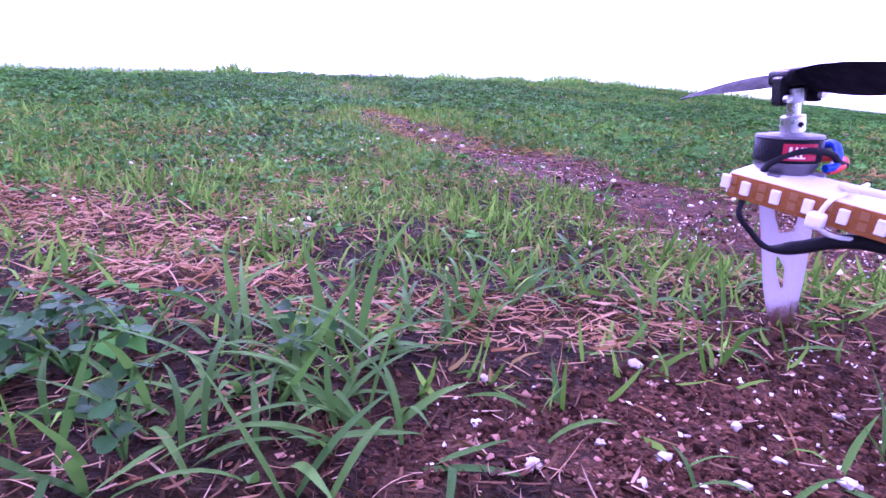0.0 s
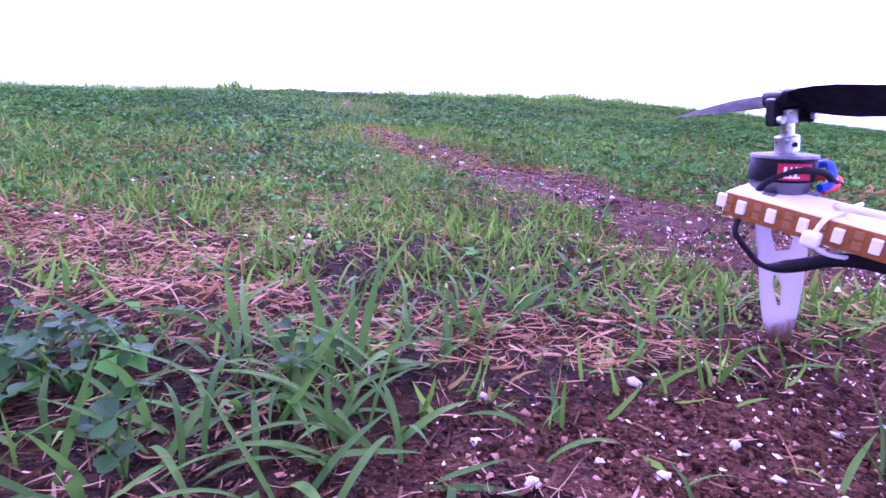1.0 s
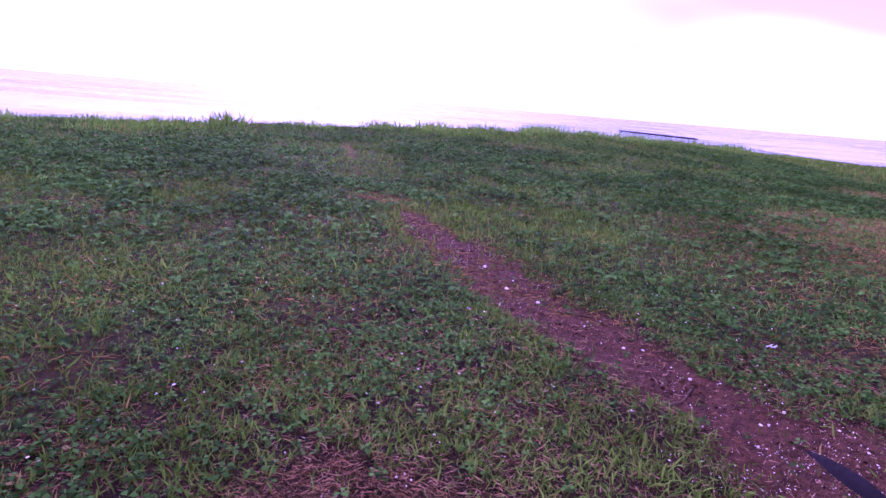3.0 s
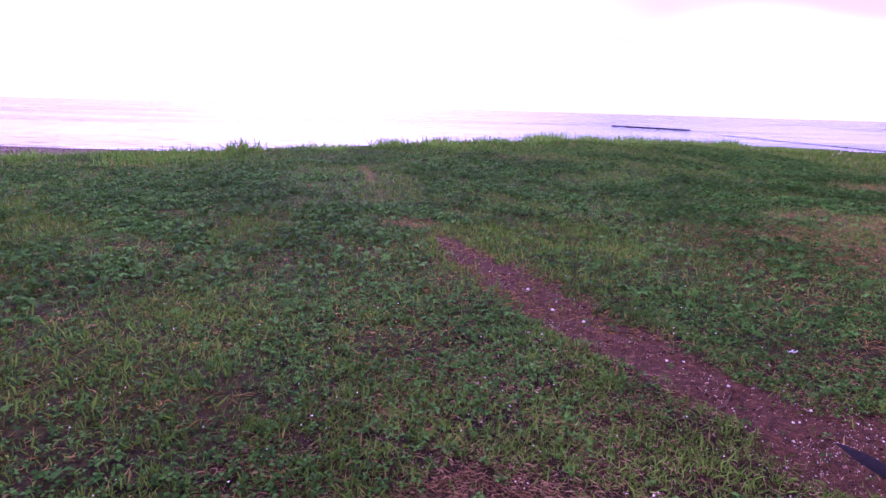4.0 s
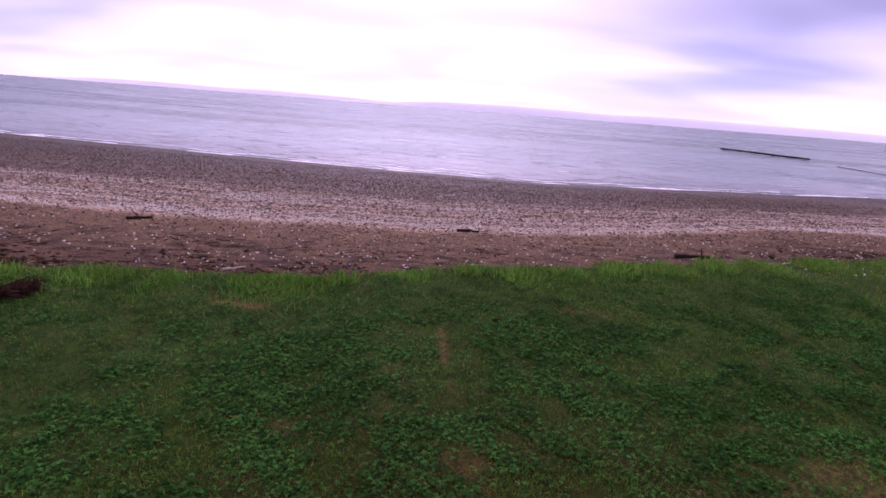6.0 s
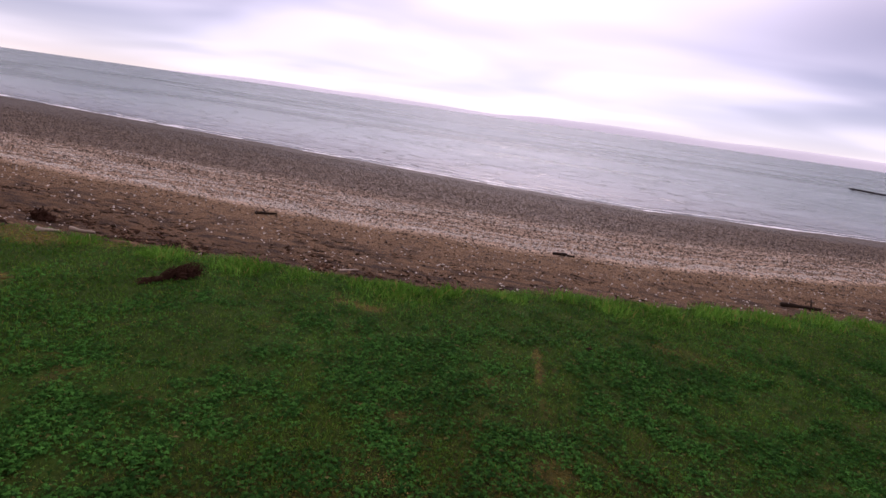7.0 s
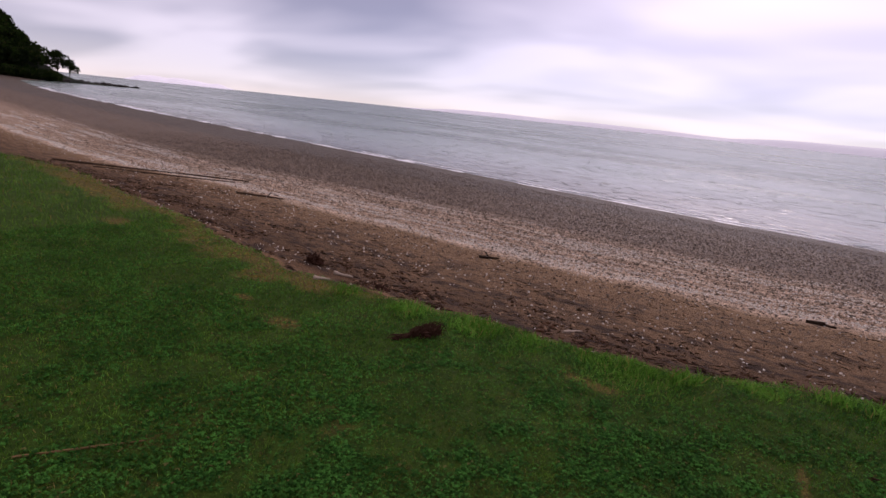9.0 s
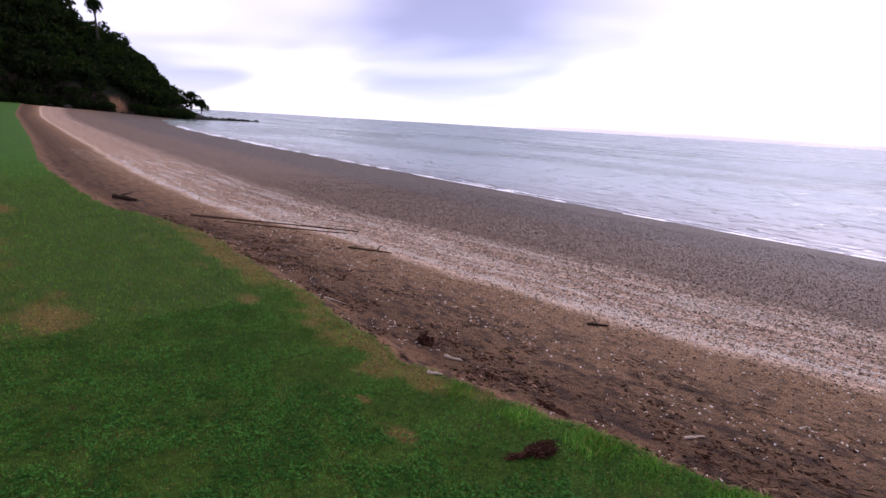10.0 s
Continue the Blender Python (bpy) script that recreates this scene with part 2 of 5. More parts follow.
def bare(x, y):
    """Bare soil, 0 to 1."""
    wob = 0.9 * (layered(x, y, 0.16) - 0.5)
    front = np.maximum(blot(x, y, 0.13, 0.18, 0.20, 0.065), blot(x, y, 0.36, 0.24, 0.26, 0.13))
    v = np.maximum(near_line(x, y, TRAIL) * 1.35, front) + wob * 0.95
    v = np.maximum(v, (blot(x, y, 2.9, 2.1, 1.8, 1.3) * 0.26 + 1.3 * (layered(x, y, 0.5) - 0.55)) * (x > 0.9))
    return smooth(v + 0.75 * (layered(x + 9, y, 0.06) - 0.5), 0.14, 0.82) * smooth(shore(x, y), 0, -0.3)


def dry(x, y):
    """Withered, thin grass, 0 to 1."""
    wob = layered(x, y, 0.3) - 0.5
    v = near_line(x, y, DRY_TRAIL) * 0.72 * (0.45 + 0.75 * smooth(rough(x, y, 0.45), 0.2, 0.6))
    for cx, cy, rx, ry, share in WORN_SPOTS + DRY_SPOTS:
        v = np.maximum(v, blot(x, y, cx, cy, rx, ry) * share)
    u = shore(x, y)
    v = np.maximum(v, 1.05 * smooth(u + 1.3 * (layered(x, y, 0.8) - 0.5), -1.1, -0.1) * smooth(-x, 5.5, 8.5) * (1 - smooth(-x, 18, 30)))
    v = np.maximum(v, 0.26 * smooth(layered(x, y, 0.9), 0.60, 0.75))
    return smooth(v + wob * 0.9, 0.2, 0.8) * smooth(u, 0.05, -0.1)


def lines(*stretches):
    """Grid lines over (from, to, step) stretches."""
    out = [np.arange(a, b, s) for a, b, s in stretches]
    return np.concatenate(out + [np.array([stretches[-1][1]])])


def sheet(name, xs, ys, height):
    """A grid as one mesh, with its height at every place."""
    gx, gy = np.meshgrid(xs, ys)
    verts = np.stack([gx, gy, height(gx, gy)], -1).reshape(-1, 3)
    nx, ny = len(xs), len(ys)
    i = (np.arange(ny - 1)[:, None] * nx + np.arange(nx - 1)).ravel()
    faces = np.stack([i, i + 1, i + nx + 1, i + nx], -1)
    return new(name, mesh_of(name, verts, faces))


def mesh_of(name, verts, faces, soft=True):
    """A mesh from an array of places and one of faces of equal size."""
    me = bpy.data.meshes.new(name)
    verts, faces = np.asarray(verts, np.float32), np.asarray(faces, np.int32)
    me.vertices.add(len(verts))
    me.vertices.foreach_set("co", verts.ravel())
    me.loops.add(faces.size)
    me.loops.foreach_set("vertex_index", faces.ravel())
    me.polygons.add(len(faces))
    me.polygons.foreach_set("loop_start", np.arange(0, faces.size, faces.shape[1], dtype=np.int32))
    me.polygons.foreach_set("use_smooth", np.full(len(faces), soft))
    me.update(calc_edges=True)
    return me


def dress(ob, *materials):
    for m in materials:
        ob.data.materials.append(m)
    return ob


def float_layer(ob, name, values):
    ob.data.attributes.new(name, "FLOAT", "POINT").data.foreach_set("value", np.asarray(values, np.float32).ravel())


def ground_material():
    m, n = material("ground")
    place = n.add("ShaderNodeTexCoord").outputs["Object"]
    layer = lambda key: n.add("ShaderNodeAttribute", attribute_name=key).outputs["Fac"]
    soil_part, dry_part, u = layer("bare"), layer("dry"), layer("shore")
    tiny, small, broad = n.noise(place, 420, 4), n.noise(place, 45, 5), n.noise(place, 2.2, 5)
    soil = n.mix(n.spread(small, 0.3, 0.7), (0.013, 0.0055, 0.003), (0.084, 0.036, 0.018))
    soil = n.mix(n.spread(tiny, 0.45, 0.75), soil, (0.175, 0.080, 0.042))
    # brown humus, its colour deepened for the shade in gaps between blades
    shaded_humus = n.mix(n.spread(small, 0.35, 0.65), (0.006, 0.0035, 0.0012), (0.032, 0.018, 0.007))
    turf = n.mix(n.spread(small, 0.35, 0.65), (0.010, 0.014, 0.002), (0.044, 0.046, 0.006))
    turf = n.mix(n.spread(broad, 0.45, 0.75, 0.0, 0.5), turf, (0.070, 0.062, 0.010))
    turf = n.mix(layer("sod"), shaded_humus, turf)
    hay = n.mix(n.spread(tiny, 0.3, 0.7), (0.066, 0.052, 0.012), (0.235, 0.185, 0.046))
    hay = n.mix(n.spread(n.noise(place, 17, 6, 0.7), 0.40, 0.60, 0.75, 0.0), hay, (0.034, 0.024, 0.010))
    lawn = n.mix(n.spread(n.noise(place, 6, 5), 0.35, 0.65), (0.018, 0.064, 0.005), (0.047, 0.135, 0.012))
    lawn = n.mix(n.spread(n.noise(place, 0.55, 5), 0.42, 0.68, 0.0, 0.5), lawn, (0.018, 0.066, 0.006))
    turf = n.mix(layer("sward"), turf, lawn)
    land = n.mix(soil_part, n.mix(dry_part, turf, hay), soil)
    # the beach, band by band
    sway = n.math("MULTIPLY", n.math("SUBTRACT", n.noise(n.stretch(place, 0.25, 1, 1), 0.9, 5), 0.5), 1.5)
    along = n.math("DIVIDE", n.math("ADD", u, n.math("MULTIPLY", sway, n.spread(u, 0.5, 6))), 40.0, clamp=True)
    bands = n.ramp(along, [(0.0, (0.130, 0.078, 0.040)), (0.012, (0.105, 0.062, 0.034)), (0.03, (0.072, 0.042, 0.022)), (0.10, (0.128, 0.080, 0.045)), (0.185, (0.172, 0.112, 0.065)),
                           (0.205, (0.40, 0.305, 0.230)), (0.225, (0.255, 0.184, 0.132)), (0.295, (0.265, 0.196, 0.145)), (0.335, (0.235, 0.173, 0.127)), (0.37, (0.255, 0.191, 0.143)),
                           (0.405, (0.175, 0.134, 0.102)), (0.428, (0.106, 0.072, 0.048)), (0.70, (0.096, 0.067, 0.046)), (0.86, (0.066, 0.051, 0.039))])
    stones = n.add("ShaderNodeTexVoronoi", place, Scale=22.0)
    broad_stones = n.add("ShaderNodeTexVoronoi", place, Scale=8.0)
    grit = n.add("ShaderNodeTexVoronoi", place, Scale=75.0)
    tone = n.math("ADD", n.math("MULTIPLY", n.add("ShaderNodeSeparateColor", stones.outputs["Color"]).outputs[0], 0.65),
                  n.math("MULTIPLY", n.add("ShaderNodeSeparateColor", grit.outputs["Color"]).outputs[0], 0.45))
    tone = n.math("ADD", tone, n.math("MULTIPLY", n.add("ShaderNodeSeparateColor", broad_stones.outputs["Color"]).outputs[0], 0.5))
    bands = n.mix(1.0, bands, n.mix(tone, (0.10, 0.095, 0.09), (1.60, 1.52, 1.44)), "MULTIPLY")
    speckle = n.spread(n.noise(place, 5.5, 3, 0.75), 0.34, 0.66, 0.5, 1.6)
    speckle = n.math("ADD", n.math("MULTIPLY", n.math("SUBTRACT", speckle, 1.0), n.spread(u, 6, 11)), 1.0)
    bands = n.mix(1.0, bands, speckle, "MULTIPLY")
    # shell drifts lie in thin lines along the shore
    lie = n.add("ShaderNodeCombineXYZ", n.math("MULTIPLY", n.add("ShaderNodeSeparateXYZ", place).outputs[0], 0.16), n.math("MULTIPLY", u, 1.5), 0.0).outputs[0]
    drift = n.spread(n.noise(lie, 1.0, 6, 0.7, 0.4), 0.50, 0.62, 0.0, 1.0)
    drift = n.math("MULTIPLY", drift, n.math("MULTIPLY", n.spread(u, 7.6, 8.6), n.spread(u, 17.5, 14.5)))
    drift = n.math("MULTIPLY", drift, n.spread(n.add("ShaderNodeSeparateXYZ", place).outputs[0], -70, -25, 0.15, 1.0))
    crumbs = n.spread(n.math("ADD", n.math("MULTIPLY", n.noise(place, 9, 2, 0.8), 0.6), n.math("MULTIPLY", n.add("ShaderNodeSeparateColor", stones.outputs["Color"]).outputs[1], 0.4)), 0.42, 0.60, 0.15, 1.0)
    bands = n.mix(n.math("MULTIPLY", drift, crumbs), bands, (0.66, 0.555, 0.44))
    patchy = n.noise(n.stretch(place, 0.95, 1.5, 1), 1.5, 6, 0.7)
    bands = n.mix(n.math("MULTIPLY", n.spread(patchy, 0.46, 0.62, 0.0, 0.85), n.spread(u, 8.5, 3.5)), bands, (0.030, 0.019, 0.014))
    colour = n.mix(n.spread(u, -0.05, 0.06), land, bands)
    wet = n.spread(u, 15, 18)
    relief = n.math("ADD", n.math("ADD", n.math("MULTIPLY", small, 0.6), n.math("MULTIPLY", n.noise(place, 150, 4), 0.5)), n.math("MULTIPLY", tiny, 0.25))
    relief = n.math("ADD", relief, n.math("MULTIPLY", n.math("MULTIPLY", stones.outputs["Distance"], -2.0), n.spread(u, 0, 1)))
    finish(n, colour, n.math("SUBTRACT", 0.95, n.math("MULTIPLY", wet, 0.35)), bump=relief, depth=0.02, specular=0.12)
    return m


xs = lines((-3000, -700, 230), (-700, -120, 12), (-120, -40, 2.5), (-40, -14, 0.6), (-14, -5, 0.2), (-5, -1.2, 0.08), (-1.2, 1.2, 0.02), (1.2, 6, 0.11),
           (6, 14, 0.3), (14, 80, 3), (80, 3000, 240))
ys = lines((-3000, -100, 300), (-100, -10, 6), (-10, -1, 0.4), (-1, 0, 0.08), (0, 1.6, 0.018), (1.6, 4.4, 0.075), (4.4, 9.5, 0.09), (9.5, 16, 0.25), (16, 45, 0.8),
           (45, 160, 5), (160, 700, 40), (700, 4500, 300))
ground = sheet("ground", xs, ys, ground_z)
gx, gy = np.meshgrid(xs, ys)
float_layer(ground, "bare", bare(gx, gy))
# no pale hay colour close by: gaps under the straw are painted dark
float_layer(ground, "dry", dry(gx, gy) * smooth(np.hypot(gx, gy), 1.8, 4.0))
float_layer(ground, "sod", np.maximum(smooth(np.hypot(gx, gy) + 0.4 * (layered(gx, gy, 0.3) - 0.5), 0.7, 2.2), smooth(-gy, -0.04, 0.25)))
float_layer(ground, "sward", np.maximum(smooth(-gx, 30, 46), np.maximum(0.55 * smooth(np.hypot(gx, gy), 2.2, 4.6), 0.30 * smooth(-gy, -0.02, 0.5))))
float_layer(ground, "shore", drift_line(gx, gy))
dress(ground, ground_material())
tagged(ground, "grassy foreshore running down into a brown shingle beach", "ground", kind="structure")


# ======== the sea ========
def sea_material():
    m, n = material("sea_water")
    place = n.add("ShaderNodeTexCoord").outputs["Object"]
    far = n.add("ShaderNodeSeparateXYZ", place).outputs[1]
    chop = n.noise(n.stretch(place, 0.5, 1.0, 1), 1.2, 5, 0.6)
    swell = n.noise(n.stretch(place, 0.22, 0.5, 1), 0.8, 4, 0.6)
    ruffle = n.noise(n.stretch(place, 0.02, 0.06, 1), 0.5, 4, 0.6)
    ripple = n.spread(n.noise(n.stretch(place, 0.55, 1.3, 1), 0.62, 2, 0.5), 0.56, 0.64)
    ripple = n.math("MULTIPLY", ripple, n.spread(n.noise(n.stretch(place, 0.5, 1, 1), 0.09, 3), 0.35, 0.6, 0.15, 1.0))
    waves = n.math("ADD", n.math("ADD", n.math("MULTIPLY", chop, 0.10), n.math("MULTIPLY", swell, 0.14)), n.math("MULTIPLY", ripple, 1.5))
    shallow = n.spread(far, 50, 95)
    c = n.mix(shallow, (0.17, 0.170, 0.150), (0.150, 0.205, 0.175))
    c = n.mix(n.spread(ruffle, 0.45, 0.65, 0.0, 0.25), c, (0.08, 0.11, 0.11))
    finish(n, c, n.spread(ruffle, 0.4, 0.65, 0.20, 0.30), bump=waves, depth=0.7, specular=n.spread(far, 62, 170, 0.30, 0.06))
    return m


def swell_z(x, y):
    """Low ridges that run in towards the beach."""
    d = y - water_edge(x)
    out = np.zeros_like(x)
    for k, (at, tall, wide) in enumerate(((0.9, 0.035, 0.28), (2.6, 0.05, 0.35), (5.2, 0.06, 0.5), (9.0, 0.05, 0.7), (14, 0.05, 1.0), (20, 0.05, 1.2))):
        run = at + 1.6 * (layered(x, 40.0 * k + 0 * x, 9.0) - 0.5)
        out += tall * smooth(rough(x, 17.0 * k + 0 * x, 6.0), 0.25, 0.6) * np.exp(-((d - run) / wide) ** 2)
    return SEA + out + 0.02 * (rough(x, y * 2.5, 1.2) - 0.5) * (np.abs(d) < 60)


sea = sheet("sea", lines((-3500, -800, 300), (-800, -160, 20), (-160, -70, 3), (-70, 30, 0.8), (30, 120, 3), (120, 4500, 400)),
            lines((30, 44, 1), (44, 76, 0.25), (76, 160, 4), (160, 800, 60), (800, 4800, 400)), swell_z)
dress(sea, sea_material())
tagged(sea, "calm grey-green sea with low ripples", "water", kind="structure")

# ======== builders ========
def part(name, shape, stuff, parent=None, label="", soft=False):
    """Links a bmesh as one mesh object under a thing or a part."""
    if isinstance(shape, bmesh.types.BMesh):
        bmesh.ops.recalc_face_normals(shape, faces=shape.faces)
        me = bpy.data.meshes.new(name)
        shape.to_mesh(me)
        shape.free()
        if soft:
            me.polygons.foreach_set("use_smooth", [True] * len(me.polygons))
            me.set_sharp_from_angle(angle=radians(42))
    else:
        me = shape
    ob = new(name, me)
    if stuff:
        me.materials.append(stuff)
    ob.parent = parent
    if label:
        tagged(ob, label)
    return ob


def thing(name, label, category, m=None, group="", kind=""):
    """An Empty that carries the parts of a thing."""
    ob = new(name)
    ob.empty_display_size = 0.05
    if m is not None:
        ob.matrix_basis = m
    return tagged(ob, label, category, group, kind)


def block(bm, size, m=None, bevel=0.0, segments=2):
    """A box with eased edges, joined to bm."""
    made = bmesh.ops.create_cube(bm, size=1.0, matrix=(m or Matrix()) @ Matrix.Diagonal((*size, 1)))
    if bevel:
        edges = list({e for v in made["verts"] for e in v.link_edges})
        bmesh.ops.bevel(bm, geom=edges, offset=bevel, segments=segments, affect="EDGES", profile=0.6)
    return bm


def lathe(bm, profile, sides=32, m=None):
    """A turned form: rings of (radius, height), closed at both ends."""
    rings = []
    for r, z in profile:
        rings.append([bm.verts.new((m or Matrix()) @ Vector((r * math.cos(a), r * math.sin(a), z)))
                      for a in (2 * math.pi * k / sides for k in range(sides))])
    for low, high in zip(rings, rings[1:]):
        for k in range(sides):
            bm.faces.new((low[k], low[(k + 1) % sides], high[(k + 1) % sides], high[k]))
    bm.faces.new(rings[0][::-1])
    bm.faces.new(rings[-1])
    return bm


def curve_points(points, steps=8):
    """A smooth line through points (Catmull-Rom)."""
    p = [Vector(q) for q in points]
    p = [2 * p[0] - p[1], *p, 2 * p[-1] - p[-2]]
    out = []
    for a, b, c, d in zip(p, p[1:], p[2:], p[3:]):
        for k in range(steps):
            t = k / steps
            out.append(0.5 * (2 * b + (c - a) * t + (2 * a - 5 * b + 4 * c - d) * t * t + (3 * b - a - 3 * c + d) * t ** 3))
    return out + [p[-2]]


def tube(bm, points, radius, sides=10):
    """A round bar along points; radius: one number or a function of 0 to 1."""
    points = [Vector(q) for q in points]
    rings, side = [], None
    for k, q in enumerate(points):
        along = (points[min(k + 1, len(points) - 1)] - points[max(k - 1, 0)]).normalized()
        side = (side - along * side.dot(along)).normalized() if side else along.orthogonal().normalized()
        other = along.cross(side)
        r = radius(k / (len(points) - 1)) if callable(radius) else radius
        rings.append([bm.verts.new(q + r * (math.cos(a) * side + math.sin(a) * other)) for a in (2 * math.pi * s / sides for s in range(sides))])
    for low, high in zip(rings, rings[1:]):
        for k in range(sides):
            bm.faces.new((low[k], low[(k + 1) % sides], high[(k + 1) % sides], high[k]))
    bm.faces.new(rings[0][::-1])
    bm.faces.new(rings[-1])
    return bm


def turns(yaw, lean, lean_way):
    """Rotation matrices, one for each: a turn about z, then a lean about a level axis."""
    c, s = np.cos(yaw), np.sin(yaw)
    o, i = np.zeros_like(c), np.ones_like(c)
    rz = np.stack([np.stack([c, -s, o], -1), np.stack([s, c, o], -1), np.stack([o, o, i], -1)], -2)
    ax, ay = np.cos(lean_way), np.sin(lean_way)
    cl, sl = np.cos(lean), np.sin(lean)
    k = 1 - cl
    tilt = np.stack([np.stack([cl + ax * ax * k, ax * ay * k, ay * sl], -1), np.stack([ax * ay * k, cl + ay * ay * k, -ax * sl], -1),
                     np.stack([-ay * sl, ax * sl, cl], -1)], -2)
    return tilt @ rz


def strewn(name, patterns, places, yaw, lean, lean_way, size, stuff, label, category, soft=True):
    """Many small pieces as one object: each is one of the patterns (places, faces), turned, leaned and sized."""
    pick = np.arange(len(places)) % len(patterns)
    rot = turns(yaw, lean, lean_way) * np.asarray(size)[:, None, None]
    verts, faces, count = [], [], 0
    for k, (shape, quads) in enumerate(patterns):
        here = pick == k
        v = np.einsum("nij,vj->nvi", rot[here], np.asarray(shape)) + places[here][:, None]
        faces.append((np.asarray(quads)[None] + (np.arange(here.sum()) * len(shape))[:, None, None] + count).reshape(-1, len(quads[0])))
        verts.append(v.reshape(-1, 3))
        count += here.sum() * len(shape)
    ob = new(name, mesh_of(name, np.concatenate(verts), np.concatenate(faces), soft))
    return tagged(dress(ob, stuff), label, category, kind="stuff")


def sow(rng, x0, x1, y0, y1, per_metre, keep, lift=0.0):
    """Places on the ground in a rectangle, thinned by keep(x, y), 0 to 1."""
    count = int((x1 - x0) * (y1 - y0) * per_metre)
    x, y = rng.uniform(x0, x1, count), rng.uniform(y0, y1, count)
    here = rng.rand(count) < keep(x, y)
    x, y = x[here], y[here]
    return np.stack([x, y, ground_z(x, y) + lift], -1)


def blade(width, bend, segments=3):
    """A grass blade one unit long: a tapered strip that curves over."""
    rows = []
    x = z = 0.0
    for k in range(segments + 1):
        t = k / segments
        half = 0.5 * width * (0.75 + 0.5 * t if t < 0.4 else max(0.06, 1 - ((t - 0.35) / 0.66) ** 1.6))
        rows += [(x, -half, z), (x, half, z)]
        a = bend * (t + 0.3)
        x, z = x + math.sin(a) / segments, z + math.cos(a) / segments
    return rows, [(2 * k, 2 * k + 1, 2 * k + 3, 2 * k + 2) for k in range(segments)]


def trefoil(lift, droop, plainly=False):
    """Three clover leaflets on one stalk, about one unit across."""
    verts, quads = [], []
    if plainly:
        verts.append((0, 0, lift))
        for k in range(3):
            a = 2.094 * k
            for r, side, h in ((0.28, -0.25, 0.06), (0.54, 0, -droop), (0.28, 0.25, 0.06)):
                verts.append((r * math.cos(a) - side * math.sin(a), r * math.sin(a) + side * math.cos(a), lift + h))
            quads.append((0, 3 * k + 1, 3 * k + 2, 3 * k + 3))
        return verts, quads
    for k in range(3):
        a = 2.094 * k
        for r, side, h in ((0.03, 0, 0), (0.30, -0.19, 0.05), (0.52, 0, -droop), (0.30, 0.19, 0.05)):
            verts.append((r * math.cos(a) - side * math.sin(a), r * math.sin(a) + side * math.cos(a), lift + h))
        quads.append((4 * k, 4 * k + 1, 4 * k + 2, 4 * k + 3))
    return verts, quads


def lump(seed, flat=0.6, whole=True):
    """A rough little stone of eight sides' worth of facets."""
    r = random.Random(seed)
    v = [(1, 0, 0), (0, 1, 0), (-1, 0, 0), (0, -1, 0), (0, 0, flat), (0, 0, -flat)]
    v = [tuple(c * r.uniform(0.65, 1.2) + r.uniform(-0.12, 0.12) for c in q) for q in v]
    return (v, [(0, 1, 4), (1, 2, 4), (2, 3, 4), (3, 0, 4), (1, 0, 5), (2, 1, 5), (3, 2, 5), (0, 3, 5)]) if whole else (v[:5], [(0, 1, 4), (1, 2, 4), (2, 3, 4), (3, 0, 4)])


# ======== the lawn ========
rng = np.random.RandomState(11)


def lush(x, y):
    return (1 - 0.95 * bare(x, y) ** 1.3) * (1 - 0.78 * dry(x, y)) * (shore(x, y) < 0.05)


def cloverish(x, y):
    base = smooth(layered(x, y, 0.55), 0.32, 0.54)
    base = base * (1 - 0.8 * smooth(shore(x, y) + 0.8 * (layered(x, y, 1.1) - 0.5), -2.2, -0.9)) * (1 - 0.45 * smooth(-x, 6, 12))
    return np.maximum(base * smooth(np.hypot(x, y), 0.35, 0.9), smooth(blot(x, y, -0.2, 0.2, 0.12, 0.07), 0.2, 0.6))


def seeded(places, low, high, lean_most):
    n = len(places)
    return rng.uniform(0, 6.283, n), rng.uniform(0, lean_most, n), rng.uniform(0, 6.283, n), rng.uniform(low, high, n)


def lawn_patch(kind, x0, x1, y0, y1, per_metre, keep, patterns, low, high, lean, stuff, label):
    p = sow(rng, x0, x1, y0, y1, per_metre, keep, -0.002)
    yaw, tip, tip_way, size = seeded(p, low, high, lean)
    return strewn(kind, patterns, p, yaw, tip, tip_way, size, stuff, label, kind)


NEAR = [blade(w_, b) for w_, b in ((0.09, 0.5), (0.11, 1.0), (0.075, 1.5), (0.13, 0.8), (0.09, 1.9), (0.06, 0.3))]
FINE = [blade(0.075, b) for b in (0.3, 0.6, 0.9, 1.3, 0.15)]
BROAD = [blade(0.13, b, 2) for b in (0.4, 0.8, 1.2)]
LEAVES = [trefoil(0.55, d) for d in (0.0, 0.12, 0.2)]
FAR_LEAVES = [trefoil(h, d, True) for h, d in ((0.35, 0.0), (0.6, 0.12), (0.85, 0.2), (1.05, 0.08))]
SHORT = [blade(0.15, b, 1) for b in (0.4, 0.8, 1.2)]
near_share = lambda x, y: 1 - smooth(np.maximum(np.abs(x) * 1.15, y) + 0.25 * (rough(x, y, 0.3) - 0.5), 1.05, 2.1)

